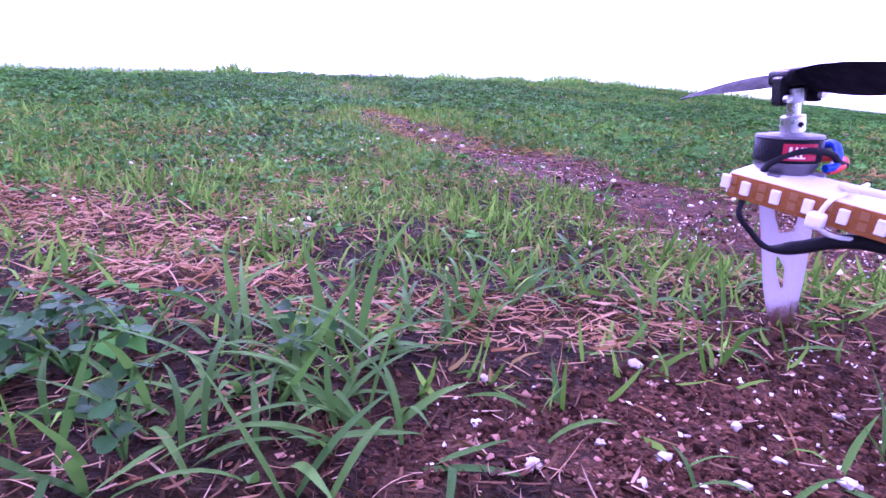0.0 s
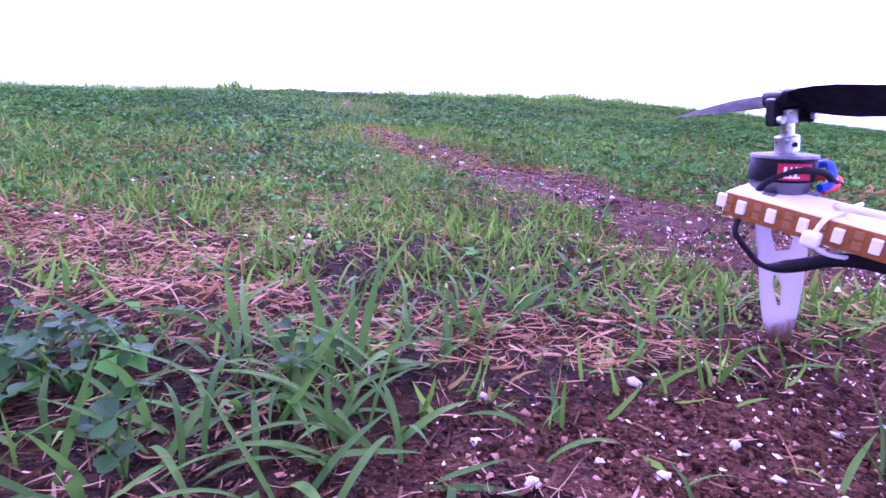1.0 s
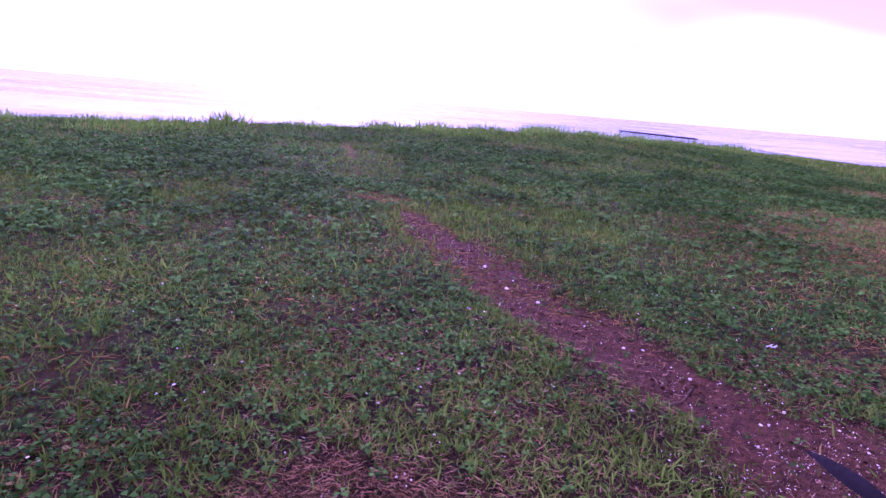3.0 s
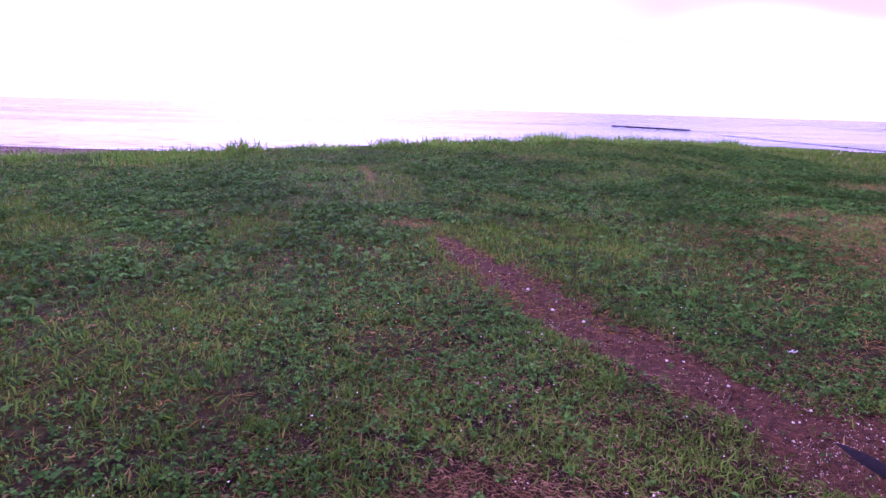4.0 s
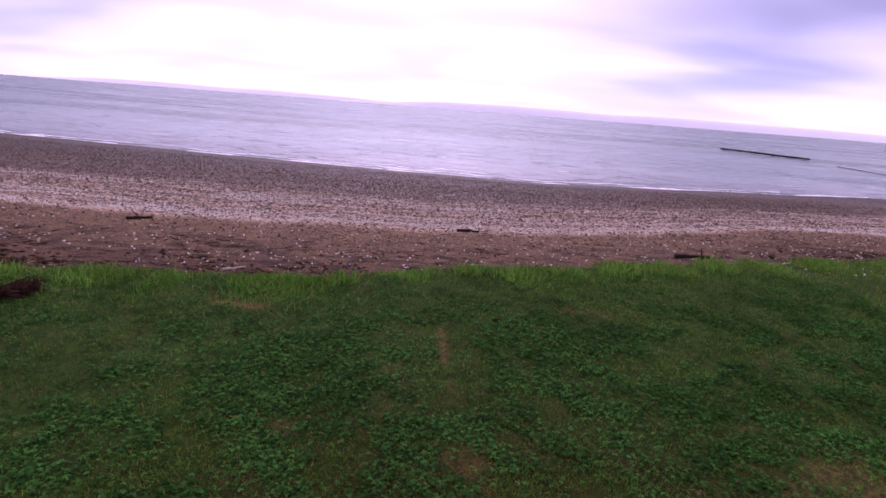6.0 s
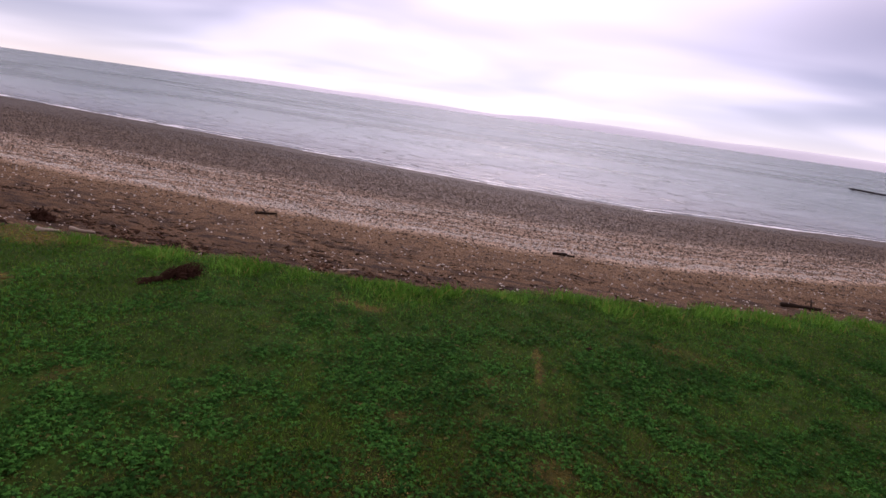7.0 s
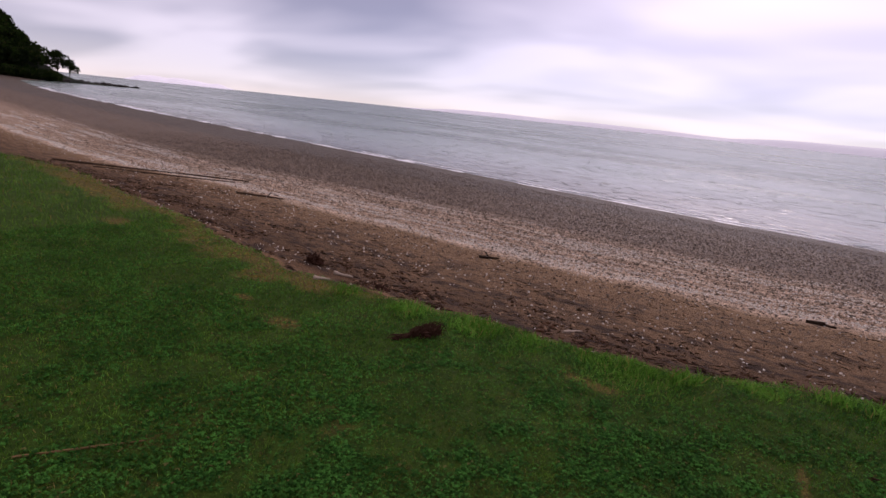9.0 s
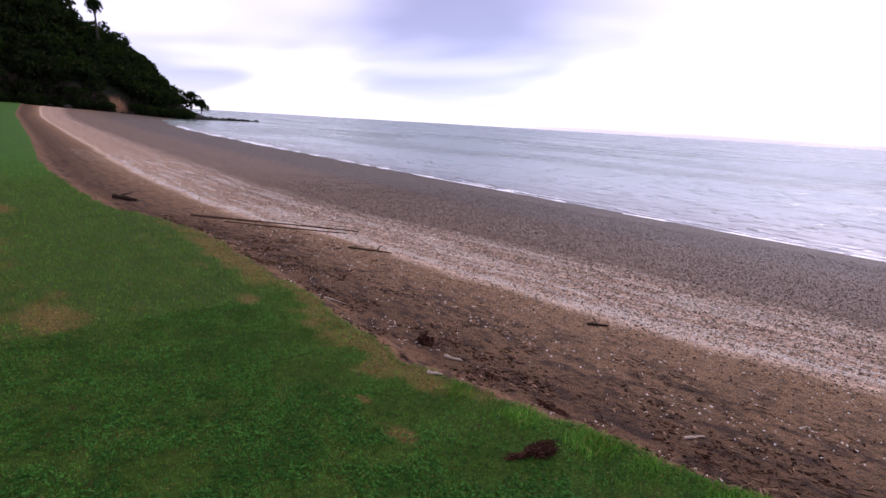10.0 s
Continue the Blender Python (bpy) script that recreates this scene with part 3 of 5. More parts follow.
lawn_patch("grass", -1.9, 1.9, 0.04, 2.2, 40000, lambda x, y: near_share(x, y) ** 1.5 * lush(x, y) * (1 - 0.7 * dry(x, y)) * (1 - 0.6 * cloverish(x, y)) * (np.hypot(x, y) > 0.2) * (0.42 + 0.58 * smooth(y + 0.12 * (rough(x, y, 0.1) - 0.5), 0.28, 0.46)) * (0.3 + 0.7 * smooth(rough(x, y, 0.05), 0.2, 0.6)),
           NEAR, 0.010, 0.029, 1.5, GRASS, "short fresh green lawn grass with some withered blades")
lawn_patch("grass", -3.4, 3.4, 0.7, 3.5, 11000, lambda x, y: (1 - near_share(x, y)) * (1 - smooth(np.maximum(np.abs(x), y), 2.4, 3.5)) * lush(x, y) * (1 - 0.5 * cloverish(x, y)) * (0.35 + 0.65 * smooth(rough(x, y, 0.07), 0.25, 0.6)), NEAR, 0.014, 0.036, 1.1, GRASS,
           "short green lawn grass beside the trail")
lawn_patch("clover", -1.9, 1.9, 0.04, 2.2, 5200, lambda x, y: near_share(x, y) * lush(x, y) * (0.4 * smooth(np.hypot(x, y), 0.5, 0.9) + 0.6 * cloverish(x, y)) * (np.hypot(x, y) > 0.24), LEAVES, 0.014, 0.026, 0.5, CLOVER,
           "low dark green clover growing through the lawn")
lawn_patch("grass", -5, 5, 0.0, 8.4, 2300, lambda x, y: lush(x, y) * (1 - 0.6 * cloverish(x, y)) * (1 - near_share(x, y)) * (1 - 0.35 * smooth(-x, 0, 1.5)), BROAD, 0.022, 0.048, 1.0, GRASS,
           "mown green lawn grass on the foreshore")
lawn_patch("clover", -5, 5, 0.0, 8.2, 3300, lambda x, y: lush(x, y) * (0.16 + 0.84 * cloverish(x, y)) * (0.2 + 0.8 * smooth(rough(x, y, 0.2), 0.25, 0.6)) * (1 - near_share(x, y)) * (0.38 + 0.62 * smooth(np.hypot(x, y), 1.8, 3.4)), FAR_LEAVES, 0.020, 0.041, 0.6, CLOVER,
           "dense dark green clover in the lawn")
lawn_patch("grass", -14, -5, -3, 6.2, 1100, lush, BROAD, 0.030, 0.062, 1.0, GRASS, "mown green lawn grass beside the beach")
lawn_patch("clover", -14, -5, -3, 6.2, 1300, lambda x, y: lush(x, y) * (0.12 + 0.88 * cloverish(x, y)), FAR_LEAVES, 0.024, 0.047, 0.6, CLOVER,
           "dense clover in the lawn beside the beach")
lawn_patch("grass", 5, 11, 0.5, 11, 500, lush, BROAD, 0.04, 0.085, 0.8, GRASS, "green grass along the top of the beach")
lawn_patch("grass", -60, -14, -6, 8.8, 170, lambda x, y: lush(x, y) * smooth(x, -60, -36), SHORT, 0.06, 0.14, 0.9, GRASS, "far stretch of mown lawn beside the beach")
lawn_patch("grass", -5, 6, -6, 0.04, 450, lambda x, y: (1 - 0.8 * dry(x, y)) * (np.hypot(x, y) > 0.12), BROAD, 0.03, 0.06, 1.0, GRASS, "mown green lawn grass behind the take-off place")
lawn_patch("clover", -5, 6, -6, 0.04, 480, lambda x, y: 0.3 + 0.7 * cloverish(x, y), FAR_LEAVES, 0.027, 0.048, 0.5, CLOVER, "clover in the lawn behind the take-off place")
# longer grass along the rim of the lawn
lawn_patch("grass", -16, 9, 4.2, 12.0, 2000, lambda x, y: smooth(shore(x, y) + 0.9 * (layered(x, y, 0.8) - 0.5), -1.4, -0.3) * (shore(x, y) < 0.12) * (0.12 + 0.88 * smooth(layered(x, y, 0.7), 0.42, 0.62)) *
           (1 - 0.75 * smooth(-x, 6, 9)), FINE, 0.035, 0.095, 0.9, LONG_GRASS, "longer unmown grass along the rim of the lawn")
for cx, r_, tall in ((-2.35, 0.22, 0.20), (-0.75, 0.25, 0.16), (-3.4, 0.3, 0.13), (0.6, 0.3, 0.15), (2.2, 0.4, 0.16), (-4.4, 0.25, 0.13), (-1.5, 0.3, 0.13), (4.0, 0.4, 0.16),
                    (-6.3, 0.34, 0.17), (-5.2, 0.4, 0.19), (-2.9, 0.36, 0.15), (-0.1, 0.36, 0.17), (1.4, 0.42, 0.18), (3.1, 0.4, 0.17), (-7.6, 0.3, 0.14), (5.2, 0.45, 0.18)):
    cy = float(lawn_edge(cx)) - 0.8 * r_
    lawn_patch("tussock", cx - r_, cx + r_, cy - r_, cy + r_, 2300, lambda x, y, c=(cx, cy, r_): np.clip(1.2 - np.hypot(x - c[0], y - c[1]) / c[2], 0, 1) * (shore(x, y) < 0.1),
               FINE, tall * 0.3, tall, 0.9, LONG_GRASS, "tussock of longer grass at the rim of the lawn")

# dead stalks and thatch
FLAKE = [(np.array(blade(w_, b)[0])[:, [2, 1, 0]] * (1, 1, 0.3), blade(w_, b)[1]) for w_, b in ((0.06, 0.8), (0.11, 1.3), (0.05, 1.8), (0.08, 0.4))]
p = sow(rng, -1.0, 1.0, 0.06, 1.2, 46000, lambda x, y: (1 - 0.6 * bare(x, y)) * (np.hypot(x, y) < 1.1) * (1.15 - 0.8 * np.hypot(x, y)), 0.001)
yaw, tip, tip_way, size = seeded(p, 0.004, 0.016, 0.6)
strewn("leaf_litter", FLAKE, p, yaw, tip, tip_way, size, THATCH, "brown thatch and leaf litter between the grass", "leaf litter")
BITS = [(np.array(blade(w_, 0.6, 1)[0])[:, [2, 1, 0]] * (1, 1, 0.4), blade(w_, 0.6, 1)[1]) for w_ in (0.25, 0.4, 0.6)]
p = sow(rng, -2.6, 2.6, 0.7, 3.4, 2400, lambda x, y: smooth(np.hypot(x, y), 0.9, 1.2) * (1 - smooth(np.hypot(x, y), 2.6, 3.4)) * (1 - 0.9 * bare(x, y)) * smooth(rough(x, y, 0.17) + 0.4 * (rough(x, y, 0.6) - 0.5), 0.42, 0.7), 0.006)
yaw, tip, tip_way, size = seeded(p, 0.006, 0.017, 0.5)
strewn("leaf_litter", BITS, p, yaw, tip, tip_way, size, WITHERED, "tan leaf litter lying in the lawn", "leaf litter")
STALKS = [(np.array(blade(w_, b, 4)[0])[:, [2, 0, 1]] * (1, 0.9, 1) + (0, 0, 0.02), blade(w_, b, 4)[1]) for w_, b in ((0.045, 0.3), (0.06, 0.7), (0.035, 1.2), (0.095, 1.7), (0.03, -0.8))]
p = sow(rng, -0.9, 0.9, 0.06, 1.2, 84000, lambda x, y: np.maximum(dry(x, y), 0.12 + 0.3 * smooth(rough(x, y, 0.13), 0.4, 0.7)) * (1 - 0.95 * bare(x, y)) * (np.hypot(x, y) < 1.1), 0.002)
yaw, tip, tip_way, size = seeded(p, 0.005, 0.022, 0.7)
strewn("dead_grass", STALKS, p, yaw, tip, tip_way, size, STRAW, "flattened straw-coloured dead grass stalks", "dead grass")
p = sow(rng, -5, 7.5, 0.4, 6, 8500, lambda x, y: (1 - 0.6 * smooth(np.hypot(x, y), 2.6, 3.6)) * np.maximum(np.maximum(dry(x, y), 3.8 * bare(x, y) * (1 - bare(x, y)) + 0.9 * bare(x, y) * smooth(rough(x, y, 0.12), 0.38, 0.66)), (0.08 + 0.26 * smooth(-np.hypot(x, y), -3.2, -1.4)) * smooth(rough(x, y, 0.4), 0.35, 0.7)) * ~((np.hypot(x, y) < 1.1)), 0.003)
yaw, tip, tip_way, size = seeded(p, 0.010, 0.036, 0.9)
close = np.hypot(p[:, 0], p[:, 1]) < 3.2
for pick_, stuff, note in ((close, WITHERED, "thin withered brown grass on worn ground"), (~close, HAY, "thin yellowed grass on worn ground")):
    strewn("dead_grass", STALKS, p[pick_], yaw[pick_], tip[pick_], tip_way[pick_], size[pick_], stuff, note, "dead grass")
p = sow(rng, -40, -5, -4, 6, 160, dry, 0.004)
yaw, tip, tip_way, size = seeded(p, 0.05, 0.14, 0.5)
strewn("dead_grass", STALKS, p, yaw, tip, tip_way, size, HAY, "withered yellow-brown patches in the lawn", "dead grass")

SOIL = leaf_material("damp_soil", (0.013, 0.0055, 0.003), (0.165, 0.073, 0.040), dry=(0.36, 0.20, 0.13), share=0.08, gloss=0.9, shine=0.06)
SHELL = plain("bleached_shell", (0.80, 0.735, 0.64), 0.6, grain=0.15, scale=150)
LUMPS = [lump(k) for k in range(7)]
STONES = [lump(k, 0.7, False) for k in range(7)]
p = sow(rng, -0.3, 0.75, 0.09, 0.75, 420000, lambda x, y: (0.12 + 0.88 * bare(x, y)) * np.clip(1.05 - 1.25 * np.hypot(x, y), 0, 1) ** 2 * (0.3 + 0.7 * smooth(rough(x, y, 0.03), 0.15, 0.5)), 0.0004)
yaw, tip, tip_way, size = seeded(p, 0.0005, 0.0021, 1.0)
strewn("soil_crumbs", LUMPS, p, yaw, tip, tip_way, size * (0.6 + rng.rand(len(p)) ** 3), SOIL, "crumbs of dark damp garden soil", "soil", soft=False)
p = sow(rng, -0.6, 0.9, 0.5, 2.4, 9000, lambda x, y: bare(x, y) * smooth(rough(x, y, 0.07), 0.2, 0.6) * smooth(np.hypot(x, y), 0.5, 0.8), 0.0005)
yaw, tip, tip_way, size = seeded(p, 0.001, 0.004, 1.0)
strewn("soil_crumbs", LUMPS, p, yaw, tip, tip_way, size * (0.6 + 1.3 * rng.rand(len(p)) ** 3), SOIL, "dark clods of soil on the worn trail", "soil")
p = sow(rng, -0.5, 0.9, 0.07, 2.3, 8000, lambda x, y: (0.09 + bare(x, y)) * (0.2 + 0.8 * smooth(rough(x, y, 0.07), 0.4, 0.7)) * (1.0 - 0.6 * smooth(y, 0.4, 1.0)), 0.001)
yaw, tip, tip_way, size = seeded(p, 0.0005, 0.0015, 1.0)
size = np.where(rng.rand(len(p)) < 0.10, size * 1.6, size)
strewn("shell_grit", LUMPS, p, yaw, tip, tip_way, size, SHELL, "tiny white shell grit on bare soil", "shell grit", soft=False)


def chip_mesh(seed, flat):
    """A broken bit of shell: a bevelled, uneven flake."""
    bm = bmesh.new()
    bmesh.ops.create_icosphere(bm, subdivisions=3, radius=1.0)
    r = random.Random(seed)
    off = Vector((r.random() * 9, r.random() * 9, r.random() * 9))
    for v in bm.verts:
        v.co *= 0.85 + 0.42 * noise.noise(v.co * 1.5 + off) + 0.22 * noise.noise(v.co * 3.4 + off) + 0.14 * noise.noise(v.co * 7.5 + off)
        v.co.z *= flat
        v.co.x *= r.uniform(0.98, 1.02)
    me = bpy.data.meshes.new("shell_fragment")
    bm.to_mesh(me)
    bm.free()
    me.materials.append(SHELL)
    me.polygons.foreach_set("use_smooth", [True] * len(me.polygons))
    return me


# thin scatter of tiny white crumbs over the grass
p = sow(rng, -1.3, 0.9, 0.32, 1.9, 150, lambda x, y: (0.25 + 0.75 * smooth(rough(x, y, 0.2), 0.4, 0.7)) * (1 - 0.5 * smooth(y, 1.0, 1.8)), 0.008)
yaw, tip, tip_way, size = seeded(p, 0.0012, 0.0034, 0.9)
strewn("shell_crumbs", STONES, p, yaw, tip, tip_way, size, SHELL, "tiny white crumbs lying among the grass", "shells", soft=False)

CHIPS = [chip_mesh(k, f) for k, f in ((1, 0.7), (2, 0.5), (3, 0.85), (4, 0.4))]


def put_chip(x, y, r, k, label="white bleached shell fragment lying on bare soil"):
    ob = new("shell_fragment", CHIPS[k % 4])
    ob.matrix_basis = pose(x, y, float(ground_z(x, y)) + 0.2 * r, 20 * math.sin(k * 2.1), 15 * math.cos(k * 1.7), 67 * k) @ Matrix.Diagonal((r * 0.85, r * 0.7, r * 0.8, 1))
    return tagged(ob, label, "shell fragment", group="shell fragments on the soil")


# the bigger bits round the trail
for k, (x, y, r) in enumerate(((0.091, 0.232, 0.0048), (0.016, 0.186, 0.0032), (0.035, 0.161, 0.0042), (0.082, 0.169, 0.004), (0.07, 0.155, 0.003), (0.105, 0.158, 0.0042),
                               (0.118, 0.19, 0.003), (0.125, 0.172, 0.0036), (0.062, 0.178, 0.0026), (0.142, 0.16, 0.005), (0.02, 0.215, 0.0026), (0.168, 0.205, 0.004),
                               (0.158, 0.97, 0.006), (0.20, 0.96, 0.005), (-0.092, 1.546, 0.008), (-0.049, 1.357, 0.009), (0.019, 1.244, 0.007),
                               (0.06, 1.22, 0.004), (0.24, 0.82, 0.005), (0.10, 1.08, 0.004), (-0.02, 1.42, 0.005), (0.29, 0.66, 0.005), (0.36, 0.70, 0.005))):
    put_chip(x, y, r, k)
r = random.Random(5)
for k in range(46):
    a, d = r.uniform(0, 6.283), abs(r.gauss(0, 0.13))
    put_chip(3.12 + 1.5 * d * math.cos(a), 3.42 + d * math.sin(a), r.uniform(0.006, 0.021), k, "white shell fragment in a heap on worn grass")

# ======== the grass plants in the foreground ========
def long_blade(length, width, bend, twist, seed):
    """One broad grass blade with a folded midrib, rising from the origin along +x."""
    bm, r = bmesh.new(), random.Random(seed)
    rows, x, z = [], 0.0, 0.0
    steps = 9
    for k in range(steps + 1):
        t = k / steps
        half = 0.5 * width * (0.6 + 1.0 * t if t < 0.35 else 0.95 * max(0.03, 1 - ((t - 0.35) / 0.65) ** 1.8))
        side = Vector((0, math.cos(twist * t), math.sin(twist * t)))
        mid = Vector((x, 0.0015 * math.sin(5 * t + seed), z))
        rows.append([bm.verts.new(mid - side * half + Vector((0, 0, half * 0.35))), bm.verts.new(mid), bm.verts.new(mid + side * half + Vector((0, 0, half * 0.35)))])
        a = 0.25 + bend * t + r.uniform(-0.05, 0.05)
        x, z = x + length * math.sin(a) / steps, z + length * math.cos(a) / steps
    for a, b in zip(rows, rows[1:]):
        bm.faces.new((a[0], a[1], b[1], b[0]))
        bm.faces.new((a[1], a[2], b[2], b[1]))
    me = bpy.data.meshes.new("blade")
    bm.to_mesh(me)
    bm.free()
    me.polygons.foreach_set("use_smooth", [True] * len(me.polygons))
    me.materials.append(SWARD)
    return me


def sward_material():
    """Broad blades, each with its own green, pale midribs and fine lengthwise veins."""
    m, n = material("grass_leaf")
    pick = n.add("ShaderNodeObjectInfo").outputs["Random"]
    place = n.add("ShaderNodeTexCoord").outputs["Object"]
    veins = n.noise(n.stretch(place, 60, 1800, 60), 1.0, 2)
    blotch = n.noise(place, 90, 3)
    c = n.mix(pick, (0.024, 0.108, 0.014), (0.092, 0.245, 0.032))
    c = n.mix(n.spread(veins, 0.4, 0.7, 0, 0.35), c, (0.15, 0.32, 0.07))
    c = n.mix(n.spread(blotch, 0.6, 0.8, 0, 0.5), c, (0.22, 0.20, 0.06))
    finish(n, c, 0.5, bump=veins, depth=0.0003, specular=0.1, through=n.mix(0.3, c, (0.09, 0.22, 0.02)))
    return m


SWARD = sward_material()
BLADES = [long_blade(1.0, w, b, t, k) for k, (w, b, t) in enumerate(((0.09, 0.7, 0.3), (0.08, 1.2, -0.4), (0.11, 0.4, 0.5), (0.07, 1.6, 0.2), (0.10, 1.0, -0.2), (0.085, 0.2, 0.4)))]


def grass_tuft(x, y, count, low, high, seed, label="tuft of broad fresh green grass blades on bare soil"):
    r = random.Random(seed)
    tuft = thing("grass_tuft", label, "grass tuft", pose(x, y, float(ground_z(x, y)) - 0.002), group="grass tufts on the bare soil")
    for k in range(count):
        ob = new("blade", BLADES[r.randrange(6)])
        ob.parent = tuft
        long = r.uniform(low, high)
        ob.matrix_basis = pose(r.uniform(-0.018, 0.018), r.uniform(-0.014, 0.014), 0, r.uniform(-22, 22), r.uniform(-5, 40) if count < 8 and x > 0 else r.uniform(0, 58), 360 * (k + r.random() * 0.8) / count) @ \
            Matrix.Diagonal((long, min(long, 0.042), long, 1))
    return tuft


LUSH_TUFTS = [(-0.088, 0.205), (-0.06, 0.178), (-0.035, 0.195), (-0.118, 0.175), (-0.085, 0.165), (-0.072, 0.192), (-0.045, 0.168), (-0.1, 0.225),
              (-0.02, 0.178), (-0.055, 0.215), (-0.155, 0.155), (-0.01, 0.165), (-0.13, 0.245), (-0.03, 0.235), (-0.135, 0.135), (-0.1, 0.14),
              (-0.165, 0.15), (-0.045, 0.145), (-0.03, 0.228), (-0.012, 0.252), (-0.055, 0.24)]
SPARSE_TUFTS = [(0.041, 0.186), (0.092, 0.248), (0.148, 0.295), (0.24, 0.3), (0.1, 0.152), (0.152, 0.172), (0.235, 0.24), (0.2, 0.19), (0.02, 0.275),
                (0.12, 0.3), (0.155, 0.255)]
BACK_TUFTS = [(0.045, 0.318), (0.075, 0.322), (0.015, 0.335), (-0.2, 0.29), (0.175, 0.34), (-0.06, 0.36), (-0.12, 0.39), (0, 0.4), (0.1, 0.4),
              (0.06, 0.36), (-0.16, 0.34), (-0.02, 0.285), (0.03, 0.3), (-0.085, 0.265), (0, 0.265), (-0.045, 0.31)]
picks = random.Random(40)
for spots, fewest, most, low, high in ((LUSH_TUFTS, 5, 8, 0.035, 0.065), (SPARSE_TUFTS, 4, 6, 0.024, 0.042), (BACK_TUFTS, 6, 9, 0.027, 0.048)):
    for k, (x, y) in enumerate(spots):
        grass_tuft(x, y, picks.randint(fewest, most), low, high * picks.uniform(0.9, 1.12), 40 + k)


def heart_leaf():
    """A clover leaflet: a notched, cupped leaf one unit long."""
    bm = bmesh.new()
    rim = [(0.02, 0), (0.25, 0.27), (0.55, 0.45), (0.85, 0.42), (1.0, 0.22), (0.93, 0.0)]
    ring = [(x, y) for x, y in rim] + [(x, -y) for x, y in rim[-2:0:-1]]
    verts = [bm.verts.new((x, y, 0.10 * abs(y) + 0.05 * math.sin(4 * x))) for x, y in ring]
    mid = bm.verts.new((0.55, 0, -0.04))
    for a, b in zip(verts, verts[1:] + verts[:1]):
        bm.faces.new((mid, a, b))
    me = bpy.data.meshes.new("leaflet")
    bm.to_mesh(me)
    bm.free()
    me.polygons.foreach_set("use_smooth", [True] * len(me.polygons))
    me.materials.append(TREFOIL)
    return me


def trefoil_material():
    m, n = material("clover_leaf")
    pick = n.add("ShaderNodeObjectInfo").outputs["Random"]
    place = n.add("ShaderNodeTexCoord").outputs["Object"]
    veins = n.noise(n.stretch(place, 3, 22, 3), 1.0, 3)
    c = n.mix(pick, (0.007, 0.048, 0.009), (0.020, 0.100, 0.016))
    c = n.mix(n.spread(veins, 0.45, 0.7, 0, 0.4), c, (0.03, 0.11, 0.025))
    finish(n, c, 0.5, bump=veins, depth=0.0004, specular=0.10, through=n.mix(0.4, c, (0.08, 0.2, 0.03)))
    return m


TREFOIL = trefoil_material()
LEAFLET = heart_leaf()


def clover_plant(x, y, count, seed):
    r = random.Random(seed)
    plant = thing("clover_plant", "low clover plant with dark green three-part leaves", "clover plant", pose(x, y, float(ground_z(x, y)) - 0.001), group="clover plants")
    for k in range(count):
        a, d, h = r.uniform(0, 6.283), r.uniform(0.003, 0.028), r.uniform(0.012, 0.028)
        top = Vector((d * math.cos(a), d * math.sin(a), h))
        stalk = part("stalk", tube(bmesh.new(), curve_points([(0, 0, 0), top * 0.55 + Vector((0, 0, 0.002)), top], 3), 0.0006, 5), SWARD, plant, soft=True)
        size, turn = r.uniform(0.006, 0.0095), r.uniform(0, 120)
        for j in range(3):
            ob = new("leaflet", LEAFLET)
            ob.parent = plant
            ob.matrix_basis = pose(*top) @ pose(0, 0, 0, r.uniform(-25, 25), r.uniform(-25, 25)) @ pose(0, 0, 0, 0, r.uniform(-18, 12), turn + 120 * j) @ Matrix.Diagonal((size,) * 3 + (1,))


for k, (x, y, count) in enumerate(((-0.205, 0.225, 8), (-0.175, 0.215, 8), (-0.24, 0.225, 8), (-0.15, 0.20, 7), (-0.19, 0.185, 7), (-0.225, 0.195, 7), (-0.165, 0.175, 6),
                                   (-0.135, 0.222, 5), (-0.10, 0.150, 4), (-0.065, 0.215, 4), (-0.26, 0.26, 7), (-0.30, 0.24, 7))):
    clover_plant(x, y, count, 70 + k)

# a torn scrap of white paper on the lawn
PAPER = plain("white_paper", (0.8, 0.8, 0.82), 0.8, grain=0.05)
bm = bmesh.new()
grid = [[bm.verts.new((0.022 * (i - 2) + 0.003 * math.sin(3 * j), 0.009 * (j - 1.5) + 0.004 * math.sin(2 * i), 0.006 + 0.006 * math.sin(1.7 * i + j))) for j in range(4)] for i in range(5)]
for i in range(4):
    for j in range(3):
        bm.faces.new((grid[i][j], grid[i + 1][j], grid[i + 1][j + 1], grid[i][j + 1]))
bmesh.ops.solidify(bm, geom=bm.faces[:], thickness=0.001)
scrap = part("paper_scrap", bm, PAPER, soft=True)
scrap.matrix_basis = pose(0.526, 0.998, float(ground_z(0.526, 0.998)) + 0.006, 8, 0, 12) @ Matrix.Diagonal((0.38, 0.38, 0.38, 1))
tagged(scrap, "crumpled white paper scrap lying on worn grass", "litter")

# ======== on the beach ========
BARK = plain("wet_driftwood", (0.050, 0.033, 0.023), 0.9, grain=0.5, scale=14, depth=0.006, shine=0.06)
OLD_WOOD = plain("old_driftwood", (0.10, 0.066, 0.043), 0.9, grain=0.4, scale=14, depth=0.006, shine=0.06)
PALE_WOOD = plain("bleached_driftwood", (0.48, 0.38, 0.29), 0.75, grain=0.3, scale=18, depth=0.003)
DRY_CANE = plain("dry_cane", (0.30, 0.17, 0.07), 0.8, grain=0.35, scale=14, depth=0.002)
WEED = plain("brown_seaweed", (0.065, 0.030, 0.019), 0.9, grain=0.4, scale=30, depth=0.004, shine=0.05)


